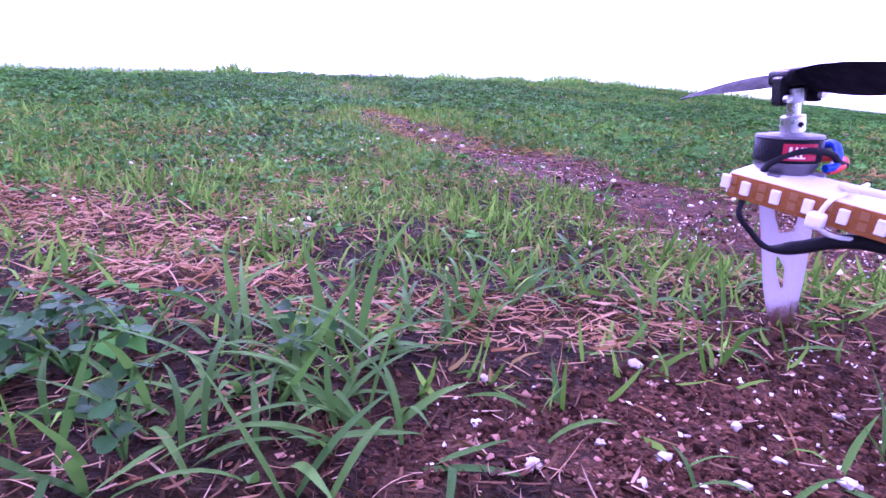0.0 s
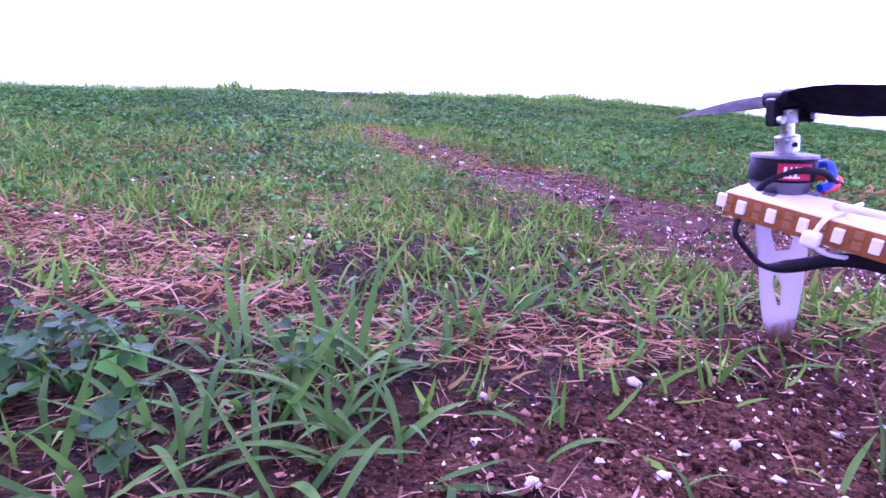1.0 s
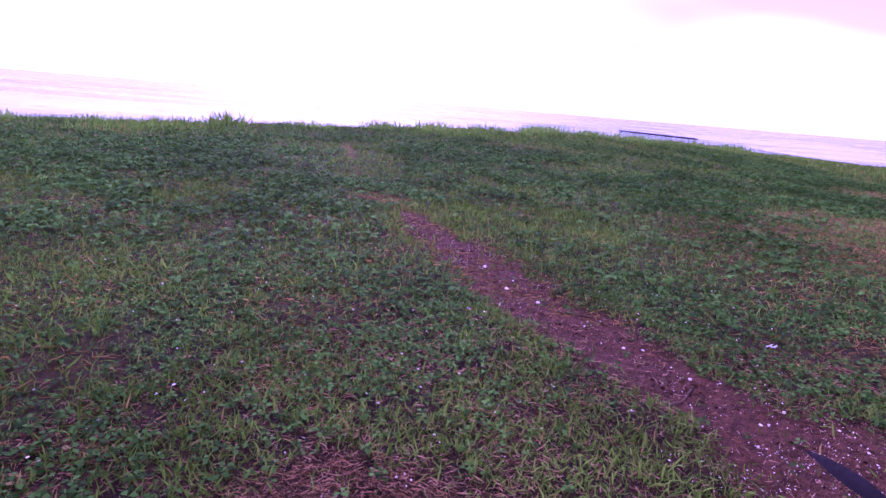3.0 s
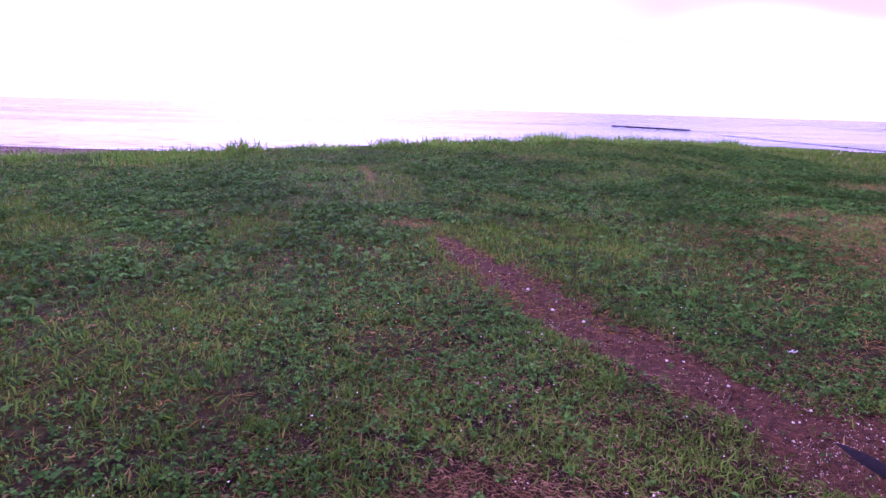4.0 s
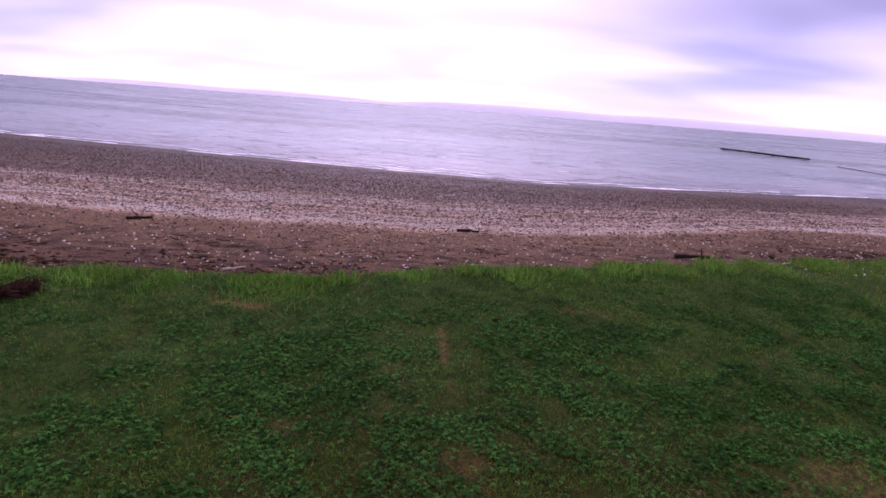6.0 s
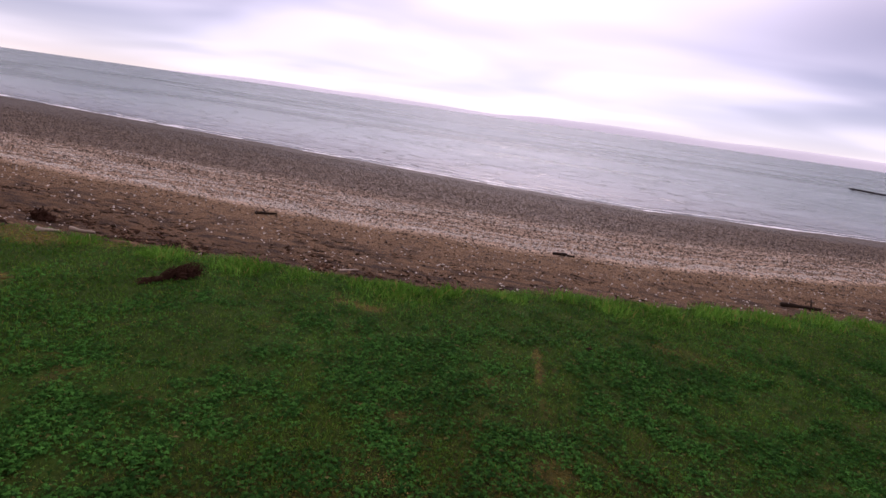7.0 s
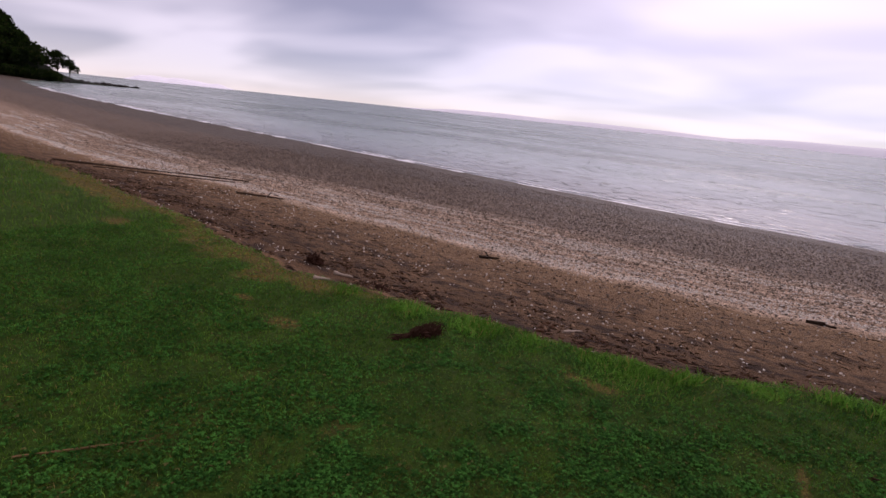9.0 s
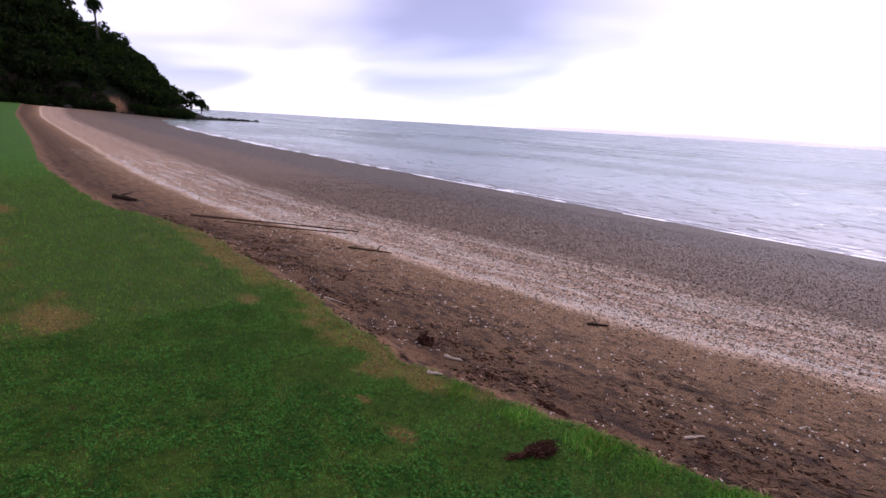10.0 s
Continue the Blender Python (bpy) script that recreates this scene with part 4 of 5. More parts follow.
def driftwood(name, points, radius, stuff, label, knots=3, seed=0):
    """A bent, tapered branch that lies on the beach, with stubs of side branches."""
    r = random.Random(seed)
    places = [(x, y, float(ground_z(x, y)) + radius * 0.55) for x, y in points]
    wood = thing(name, label, "driftwood", pose(*places[0]))
    base = Vector(places[0])
    line = [q - base + Vector((r.uniform(-1, 1), r.uniform(-1, 1), r.uniform(-0.2, 0.5))) * radius * 0.3 for q in curve_points(places, 6)]
    part("stem", tube(bmesh.new(), line, lambda t: radius * (1.05 - 0.55 * t) * (1 + 0.15 * math.sin(9 * t + seed)), 9), stuff, wood, soft=True)
    for k in range(knots):
        q = line[r.randrange(1, len(line) - 1)]
        way = Vector((r.uniform(-1, 1), r.uniform(-1, 1), r.uniform(0.1, 0.6))).normalized() * radius * r.uniform(4, 8)
        part("branch", tube(bmesh.new(), curve_points([q, q + way * 0.5 + Vector((0, 0, radius * 0.4)), q + way], 3), lambda t: radius * 0.42 * (1.1 - 0.8 * t), 7), stuff, wood, soft=True)
    return wood


driftwood("driftwood_log", [(-30.0, 7.9), (-28.2, 10.2), (-26.2, 12.2), (-24.3, 14.1)], 0.05, OLD_WOOD, "long dark waterlogged branch lying down the beach", 2, 1)
driftwood("driftwood_log", [(-28.0, 8.8), (-25.6, 11.4), (-24.0, 13.2)], 0.04, OLD_WOOD, "long thin dark branch beside another on the shingle", 1, 2)
driftwood("driftwood_log", [(-34.9, 5.6), (-34.1, 6.5)], 0.16, BARK, "short dark log at the lawn's rim", 1, 3)
driftwood("driftwood_log", [(-20.9, 11.3), (-19.6, 12.6)], 0.05, OLD_WOOD, "weathered pole lying along the shingle", 1, 16)
driftwood("driftwood_stick", [(-9.75, 12.4), (-9.35, 12.85)], 0.05, BARK, "short dark stick on the shingle", 1, 4)
driftwood("driftwood_stick", [(-1.5, 15.0), (-1.1, 15.1), (-0.85, 15.05)], 0.05, BARK, "dark stick washed up among white shells", 1, 5)
driftwood("driftwood_stick", [(4.1, 13.4), (4.6, 13.55), (5.0, 13.5)], 0.06, BARK, "dark stick washed up on the shingle", 1, 6)
driftwood("driftwood_stick", [(-9.5, 6.4), (-9.2, 6.65)], 0.045, PALE_WOOD, "pale bleached piece of driftwood by the lawn", 0, 7)
driftwood("driftwood_stick", [(-8.42, 4.95), (-8.24, 5.15)], 0.04, PALE_WOOD, "pale weathered stick at the lawn's rim", 0, 8)
driftwood("driftwood_stick", [(-14.2, 6.1), (-13.4, 6.35)], 0.035, PALE_WOOD, "thin pale stick on the upper beach", 0, 9)
driftwood("driftwood_stick", [(-6.08, -0.12), (-5.84, 0.32), (-5.60, 0.74)], 0.013, DRY_CANE, "long thin tan stick lying on the lawn", 0, 10)
driftwood("driftwood_stick", [(-4.75, 7.6), (-4.6, 8.1)], 0.03, PALE_WOOD, "pale stick standing out of the beach debris", 0, 11)


def weed_heap(x, y, rx, ry, tall, count, seed, label, turn=0):
    """A tangle of weed strands heaped on the ground."""
    r = random.Random(seed)
    heap = thing("seaweed_clump", label, "seaweed", pose(x, y, float(ground_z(x, y)), 0, 0, turn), group="clumps of seaweed")
    bm = bmesh.new()
    bmesh.ops.create_icosphere(bm, subdivisions=4, radius=1.0)
    for v in bm.verts:
        v.co *= 0.62 + 0.45 * noise.noise(v.co * 1.6 + Vector((seed, 0, 0))) + 0.2 * noise.noise(v.co * 4.3) + 0.12 * noise.noise(v.co * 13)
        v.co = Vector((v.co.x * rx, v.co.y * ry, max(-0.02, v.co.z * tall)))
    part("mass", bm, WEED, heap, soft=True)
    for k in range(count):
        a = r.uniform(0, 6.283)
        s = Vector((math.cos(a) * rx * r.uniform(0.0, 0.7), math.sin(a) * ry * r.uniform(0.0, 0.7), tall * r.uniform(0.3, 0.85)))
        e = Vector((s.x + r.uniform(-0.7, 0.7) * rx, s.y + r.uniform(-0.6, 0.6) * ry, 0))
        e.z = max(0.004, tall * r.uniform(-0.2, 0.5))
        part("strand", tube(bmesh.new(), curve_points([s, (s + e) / 2 + Vector((0, 0, tall * r.uniform(0.2, 0.6))), e], 3), lambda t: 0.009 * (1.1 - t), 4), WEED, heap, soft=True)
    return heap


weed_heap(-5.52, 4.62, 0.36, 0.21, 0.14, 120, 21, "dark brown tangled clump of dried seaweed on the lawn", 70)
weed_heap(-5.66, 4.28, 0.30, 0.10, 0.06, 46, 22, "flat strand of dark dried seaweed on the lawn", 72)
weed_heap(-10.35, 6.55, 0.30, 0.24, 0.22, 30, 23, "dark reddish tangle of roots and weed on the beach")
weed_heap(-8.2, 6.5, 0.3, 0.15, 0.08, 14, 24, "low heap of dark weed by the lawn's rim")
weed_heap(-6.6, 6.35, 0.45, 0.14, 0.08, 18, 25, "low heap of brown weed along the lawn's rim")
weed_heap(-0.35, 5.1, 0.05, 0.04, 0.03, 6, 26, "small brown tuft of dead weed in the lawn")

# shells, stones, twigs and weed strewn over the beach
def pebble_material():
    """Beach stones, each with its own grey-brown."""
    m, n = material("beach_stone")
    pick = n.add("ShaderNodeNewGeometry").outputs["Random Per Island"]
    place = n.add("ShaderNodeTexCoord").outputs["Object"]
    c = n.mix(pick, (0.034, 0.023, 0.015), (0.30, 0.235, 0.180))
    finish(n, n.mix(n.spread(n.noise(place, 60, 4), 0.4, 0.7, 0, 0.5), c, (0.085, 0.066, 0.054)), 0.8, specular=0.12)
    return m


STONE = pebble_material()
p = sow(rng, -75, 24, 9, 34, 330, lambda x, y: smooth(x, -75, -45) * (np.exp(-((drift_line(x, y) - 8.6 - 0.8 * (rough(x, y, 3) - .5)) / 0.32) ** 2) * (0.5 + 0.9 * smooth(rough(x, y, 1.1), 0.25, 0.6)) +
        0.55 * smooth(rough(x * 0.16, drift_line(x, y) * 1.5, 0.6), 0.5, 0.75) * smooth(drift_line(x, y), 8, 9.5) * smooth(-drift_line(x, y), -17, -14)) + 0.015 * (drift_line(x, y) < 15), 0.004)
yaw, tip, tip_way, size = seeded(p, 0.011, 0.040, 0.9)
strewn("beach_shells", STONES, p, yaw, tip, tip_way, size, SHELL, "bands of white shells washed up on the shingle", "shells", soft=False)
p = sow(rng, -60, 30, 5, 45, 70, lambda x, y: (0.35 + 0.65 * smooth(-shore(x, y), -24, -15)) * smooth(shore(x, y), 2, 11) * (shore(x, y) < 33) * smooth(x, -60, -35) * smooth(-x, -30, -12), 0.004)
yaw, tip, tip_way, size = seeded(p, 0.014, 0.055, 0.7)
strewn("shingle", STONES, p, yaw, tip, tip_way, size, STONE, "grey-brown beach stones", "shingle", soft=False)
p = sow(rng, -22, 9, 4.5, 16, 36, lambda x, y: (shore(x, y) > 0.15) * np.exp(-shore(x, y) / 1.8) * smooth(rough(x, y, 0.5), 0.45, 0.8), 0.006)
yaw, tip, tip_way, size = seeded(p, 0.008, 0.03, 0.8)
strewn("beach_shells", STONES, p, yaw, tip, tip_way, size, SHELL, "scattered pale shells and stones below the lawn", "shells", soft=False)
DEBRIS = leaf_material("beach_debris", (0.028, 0.014, 0.010), (0.13, 0.062, 0.036), dry=(0.30, 0.19, 0.12), share=0.12, gloss=0.9, shine=0.05)
TWIG = [(np.array(q) * (1, 0.10, 0.10), f) for q, f in LUMPS]
p = sow(rng, -30, 10, 4.5, 22, 60, lambda x, y: (shore(x, y) > 0.1) * (np.exp(-shore(x, y) / 2.2) + 0.10 * (shore(x, y) < 9)) * smooth(rough(x, y, 0.9), 0.35, 0.7), 0.008)
yaw, tip, tip_way, size = seeded(p, 0.05, 0.20, 0.15)
strewn("twigs", TWIG, p, yaw, tip, tip_way, size, DEBRIS, "dark brown twigs and bark strewn on the upper beach", "twigs")
CLOD = [(np.array(q) * (1, 0.55, 0.45), f) for q, f in LUMPS]
p = sow(rng, -30, 10, 4.5, 20, 60, lambda x, y: (shore(x, y) > 0.1) * np.exp(-((shore(x, y) - 1.2) / 1.5) ** 2) * smooth(rough(x, y, 0.7), 0.4, 0.8), 0.006)
yaw, tip, tip_way, size = seeded(p, 0.02, 0.10, 0.6)
strewn("weed_debris", CLOD, p, yaw, tip, tip_way, size, DEBRIS, "scraps of dark seaweed on the upper beach", "seaweed")

# foam where the ripples run out
FOAM = plain("foam", (0.85, 0.86, 0.88), 0.6, grain=0.05, scale=8)


def foam_line(x0, x1, off, wide, seed):
    xs_ = np.arange(x0, x1, 0.25)
    edge = water_edge(xs_) + off + 1.4 * (layered(xs_, seed * 9.0 + 0 * xs_, 8.0) - 0.5) + 0.3 * (rough(xs_, seed + 0 * xs_, 0.9) - 0.5)
    half = wide * (1 + np.clip(-xs_ - 20, 0, 140) / 45) * smooth(rough(xs_, 5.0 * seed + 0 * xs_, 3.0), 0.25, 0.7) * (0.5 + rough(xs_, 2.0 * seed + 0 * xs_, 0.5)) + 0.004
    z = swell_z(xs_, edge) + 0.02
    rows = np.stack([np.stack([xs_, edge - half, z - 0.01], -1), np.stack([xs_, edge, z + 0.02], -1), np.stack([xs_, edge + half, z - 0.01], -1)], 1)
    n = len(xs_)
    i = np.arange(n - 1) * 3
    quads = np.concatenate([np.stack([i, i + 3, i + 4, i + 1], -1), np.stack([i + 1, i + 4, i + 5, i + 2], -1)])
    ob = new("foam", mesh_of("foam", rows.reshape(-1, 3), quads))
    tagged(dress(ob, FOAM), "thin white line of foam along the water's edge", "foam", kind="stuff")


foam_line(-260, 40, 0.25, 0.55, 1)
foam_line(-60, 30, 1.9, 0.14, 2)

# twigs on the trail
driftwood("twig", [(0.145, 0.715), (0.19, 0.742), (0.235, 0.795)], 0.0032, OLD_WOOD, "curved brown twig lying across the bare trail", 0, 12)
driftwood("twig", [(0.06, 1.185), (0.095, 1.17), (0.14, 1.15)], 0.004, OLD_WOOD, "short dark twig on the bare trail", 1, 13)
driftwood("twig", [(0.02, 0.30), (0.05, 0.292), (0.085, 0.296)], 0.0012, OLD_WOOD, "thin dry stem lying in the straw", 0, 14)

# ======== the wooded headland ========
HILL_Y = [-260, -120, -40, 0, 40, 68, 80, 95, 112, 128, 140, 150, 170, 215, 260]
HILL_Z = [126, 120, 100, 86, 74, 60, 52.5, 45, 37, 28, 15, 3.5, 0.8, -1.5, -6]


def hill_z(x, y):
    front = -402 - 0.10 * y + 10 * (layered(y, 0 * y, 40) - 0.5)
    up = smooth(front - x, 0, 75) * 0.78 + 0.22 * smooth(front - x, 0, 10)
    crest = np.interp(y, HILL_Y, HILL_Z)
    back = 1 - 0.5 * smooth(-x, 560, 760)
    base = np.where(y < 40, 1.6, np.interp(y, [40, 110, 170, 215, 240], [1.6, 0.6, -2.6, -5.5, -7.0]))
    base = base - 6.0 * smooth(x - front, 0, 8)
    return base - 1.0 + (crest + 5 * (layered(x, y, 28) - 0.5) * np.clip(crest / 20, 0, 1)) * up * back


def hill_material():
    m, n = material("headland")
    place = n.add("ShaderNodeTexCoord").outputs["Object"]
    broad, fine = n.noise(place, 0.06, 5), n.noise(place, 0.7, 5)
    steep = n.add("ShaderNodeSeparateXYZ", n.add("ShaderNodeNewGeometry").outputs["Normal"]).outputs[2]
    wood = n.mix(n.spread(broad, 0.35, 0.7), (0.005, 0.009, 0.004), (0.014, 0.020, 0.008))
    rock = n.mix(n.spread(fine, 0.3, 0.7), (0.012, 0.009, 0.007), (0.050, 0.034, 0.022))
    scar = n.add("ShaderNodeVectorMath", place, (-408.0, 92.0, 7.0), operation="DISTANCE").outputs["Value"]
    rock = n.mix(n.spread(n.math("ADD", scar, n.math("MULTIPLY", fine, 6.0)), 15.0, 9.0), rock, (0.30, 0.165, 0.085))
    finish(n, n.mix(n.math("MULTIPLY", n.spread(steep, 0.55, 0.75), n.spread(scar, 6.0, 12.0)), rock, wood), 0.9, bump=fine, depth=0.6, specular=0.2)
    return m


hill = sheet("headland", lines((-900, -560, 20), (-560, -380, 4), (-380, -372, 4)), lines((-260, -60, 14), (-60, 180, 4), (180, 260, 8)), hill_z)
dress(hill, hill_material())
tagged(hill, "steep dark headland above the end of the beach", "headland", kind="structure")

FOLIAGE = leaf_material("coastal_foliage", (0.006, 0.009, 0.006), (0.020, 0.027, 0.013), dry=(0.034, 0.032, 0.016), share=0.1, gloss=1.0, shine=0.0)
TRUNK = plain("tree_bark", (0.07, 0.055, 0.042), 0.9, grain=0.5, scale=2, depth=0.03)


def leaf_clump(seed):
    """An uneven cluster of leaf sprays, about one unit in radius, with gaps."""
    r = np.random.RandomState(seed)
    count = 210
    way = r.randn(count, 3)
    way /= np.linalg.norm(way, axis=1)[:, None]
    way[:, 2] = np.where(way[:, 2] < -0.35, -way[:, 2], way[:, 2])
    lobes = r.randn(6, 3)
    lobes /= np.linalg.norm(lobes, axis=1)[:, None]
    reach = 0.62 + 0.38 * np.max(way @ lobes.T, axis=1) + 0.10 * r.randn(count)
    centre = way * reach[:, None] * (1, 1, 0.85)
    a, b = r.randn(count, 3), r.randn(count, 3)
    a /= np.linalg.norm(a, axis=1)[:, None]
    b -= a * (a * b).sum(1)[:, None]
    b /= np.linalg.norm(b, axis=1)[:, None]
    s = r.uniform(0.09, 0.19, (count, 1))
    quad = np.stack([centre - a * s, centre - b * s * 0.7, centre + a * s, centre + b * s * 0.7], 1).reshape(-1, 3)
    faces = np.arange(count * 4).reshape(-1, 4)
    return quad, faces


CLUMPS = [leaf_clump(k) for k in range(6)]
rw = np.random.RandomState(23)
count = 1500
hx, hy = rw.uniform(-520, -398, count), rw.uniform(-70, 143, count)
keep = (hill_z(hx, hy) > np.where(hy < 100, 1.8, 1.0)) & ~((np.abs(hy - 92) < 9) & (hx > -424) & (hill_z(hx, hy) < 15))
hx, hy = hx[keep], hy[keep]
size = rw.uniform(3.0, 9.0, len(hx)) * np.clip((np.interp(hy, HILL_Y, HILL_Z) + 8) / 48, 0.32, 1)
places = np.stack([hx, hy, hill_z(hx, hy) + size * 0.55], -1)
# taller crowns stand out of the canopy
tall_ones = rw.rand(len(hx)) < 0.13
size = np.where(tall_ones, size * rw.uniform(1.1, 1.35, len(hx)), size)
places[:, 2] += np.where(tall_ones, size * 0.32, 0.0)
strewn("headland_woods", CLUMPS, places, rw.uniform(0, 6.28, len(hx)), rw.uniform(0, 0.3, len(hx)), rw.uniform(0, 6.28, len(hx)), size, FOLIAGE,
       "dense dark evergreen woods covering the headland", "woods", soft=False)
count = 560
by = rw.uniform(-90, 134, count)
bx = -402 - 0.10 * by + rw.uniform(-9, 8, count)
keep = np.abs(by - 92) > 8
bx, by, count = bx[keep], by[keep], int(keep.sum())
size = rw.uniform(1.6, 5.2, count)
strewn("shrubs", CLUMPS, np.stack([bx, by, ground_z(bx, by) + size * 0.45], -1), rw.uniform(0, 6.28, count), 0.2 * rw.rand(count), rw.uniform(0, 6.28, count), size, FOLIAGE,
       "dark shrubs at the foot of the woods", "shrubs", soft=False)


def far_tree(x, y, z, tall, spread, bare_part, seed, label, reach=1.0):
    """A tapered trunk with limbs under a crown of leaf clumps."""
    r = random.Random(seed)
    tree = thing("tree", label, "tree", pose(x, y, z))
    lean = Vector((r.uniform(-0.05, 0.05), r.uniform(-0.05, 0.08), 1)) * tall
    part("trunk", tube(bmesh.new(), curve_points([(0, 0, -1), lean * 0.5 + Vector((0.2, 0.1, 0)), lean * 0.92], 5), lambda t: tall * 0.032 * (1.15 - 0.85 * t), 8), TRUNK, tree, soft=True)
    tops = []
    for k in range(7):
        a, h = 0.9 * k + r.random(), bare_part + (0.95 - bare_part) * r.random()
        s = lean * (h * 0.85)
        e = lean * min(1.0, h + 0.12) + Vector((math.cos(a), math.sin(a), 0)) * spread * reach * r.uniform(0.45, 0.9) + Vector((0, 0, (1 - reach) * tall * r.uniform(-0.10, 0.12)))
        tops.append(e)
        part("limb", tube(bmesh.new(), [s, (s + e) / 2 + Vector((0, 0, 0.05 * tall)), e], lambda t: tall * 0.013 * (1.1 - 0.8 * t), 6), TRUNK, tree, soft=True)
    tops += [lean * 0.98, lean * 0.85]
    verts, quads, n = [], [], 0
    for k, top in enumerate(tops):
        v, f = CLUMPS[k % 6]
        verts.append(v * spread * r.uniform(0.6, 0.85) + np.array(top))
        quads.append(f + n)
        n += len(v)
    crown = part("crown", mesh_of("crown", np.concatenate(verts), np.concatenate(quads), False), FOLIAGE, tree)
    return tree


for k, (x, y, tall, spread, bare_part, label) in enumerate((
        (-456, 91, 34, 4.6, 0.85, "tall lone tree with bare trunk and round crown on ridge"),
        (-452, 92, 9, 3.6, 0.3, "dark evergreen tree on the ridge"), (-446, 108, 9, 3.6, 0.3, "dark evergreen tree on the falling ridge"),
        (-440, 122, 9, 3.6, 0.3, "dark evergreen tree on the falling ridge"), (-470, 50, 11, 4.5, 0.3, "dark evergreen tree on the ridge"),
        (-430, 141, 11, 4.5, 0.3, "round-crowned tree at the end of the headland"), (-430, 148, 9, 4.0, 0.3, "small windblown tree at the very tip of the headland"),
        (-455, 74, 13, 4.4, 0.3, "dark tree standing above the woods on the ridge"), (-448, 101, 11, 3.8, 0.3, "dark tree standing above the woods on the ridge"))):
    far_tree(x, y, float(hill_z(np.float64(x), np.float64(y))), tall, spread, bare_part, 90 + k, label, 0.45 if bare_part > 0.7 else 1.0)

ROCK = plain("dark_rock", (0.034, 0.028, 0.025), 0.85, grain=0.5, scale=0.6, depth=0.15)


def boulder_mesh(seed):
    bm = bmesh.new()
    bmesh.ops.create_icosphere(bm, subdivisions=3, radius=1.0)
    for v in bm.verts:
        v.co *= 0.8 + 0.45 * noise.noise(v.co * 1.2 + Vector((seed * 3.1, 0, 0))) + 0.15 * noise.noise(v.co * 4)
    me = bpy.data.meshes.new("rock")
    bm.to_mesh(me)
    bm.free()
    me.materials.append(ROCK)
    return me


BOULDERS = [boulder_mesh(k) for k in range(4)]
r = random.Random(31)
for k in range(30):
    t = k / 29
    y = 150 + 40 * t + r.uniform(-1, 1)
    x = -425 - 6 * t + r.uniform(-4, 4)
    s = r.uniform(1.1, 2.5) * (1.15 - 0.5 * t)
    ob = new("rock", BOULDERS[k % 4])
    ob.matrix_basis = pose(x, y, SEA + 0.25 * s, 0, 0, r.uniform(0, 360)) @ Matrix.Diagonal((s * 1.2, s * 1.5, s * 0.8, 1))
    tagged(ob, "dark rock standing out of the sea off the headland", "rock", group="rocks off the headland")
for k in range(26):
    y = 52 + 100 * k / 25 + r.uniform(-2, 2)
    x = -398 - 0.12 * y + r.uniform(-3, 5)
    s = r.uniform(1.1, 2.4)
    ob = new("rock", BOULDERS[k % 4])
    ob.matrix_basis = pose(x, y, float(ground_z(np.float64(x), np.float64(y))) + 0.3 * s, 0, 0, r.uniform(0, 360)) @ Matrix.Diagonal((s * 1.2, s * 1.6, s * 0.8, 1))
    tagged(ob, "dark rock at the foot of the headland's cliff", "rock", group="rocks under the cliff")

# ======== out at sea ========
PIER = plain("dark_timber", (0.028, 0.024, 0.024), 0.85, grain=0.4, scale=1.5, depth=0.02)


def sea_wall(ax, ay, bx, by, wide, top, label, step=6.0):
    """A low dark breakwater on piles."""
    long = math.hypot(bx - ax, by - ay)
    turn = math.degrees(math.atan2(by - ay, bx - ax))
    wall = thing("breakwater", label, "breakwater", pose(ax, ay, SEA, 0, 0, turn))
    part("deck", block(bmesh.new(), (long, wide, top * 0.7), pose(long / 2, 0, top * 0.65), 0.05), PIER, wall)
    k = 0.5
    while k < long:
        part("pile", tube(bmesh.new(), [(k, 0, -2), (k, 0, top * 1.15)], 0.16, 8), PIER, wall, soft=True)
        k += step


sea_wall(66, 177, 77, 150, 1.6, 0.62, "low dark timber breakwater standing out of the sea")
sea_wall(73, 130, 69, 76, 0.3, 0.14, "thin half-sunk dark breakwater running in towards the shore", 9)

def painted_haze_material(name, low, high, glow):
    """Distant hills; the bright haze is put into their pale colour and emission."""
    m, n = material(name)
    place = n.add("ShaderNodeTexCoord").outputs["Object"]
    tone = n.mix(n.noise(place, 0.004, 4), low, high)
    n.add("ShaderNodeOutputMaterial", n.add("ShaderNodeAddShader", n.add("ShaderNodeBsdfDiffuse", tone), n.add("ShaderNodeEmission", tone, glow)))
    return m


# paler tones and more emission paint a thicker haze on the headland
PAINTED_HAZE_HILL = painted_haze_material("far_hills_painted_haze", (0.66, 0.66, 0.72), (0.72, 0.72, 0.78), 0.28)
PAINTED_MIST_HILL = painted_haze_material("far_headland_painted_haze", (0.74, 0.74, 0.80), (0.78, 0.78, 0.84), 0.42)


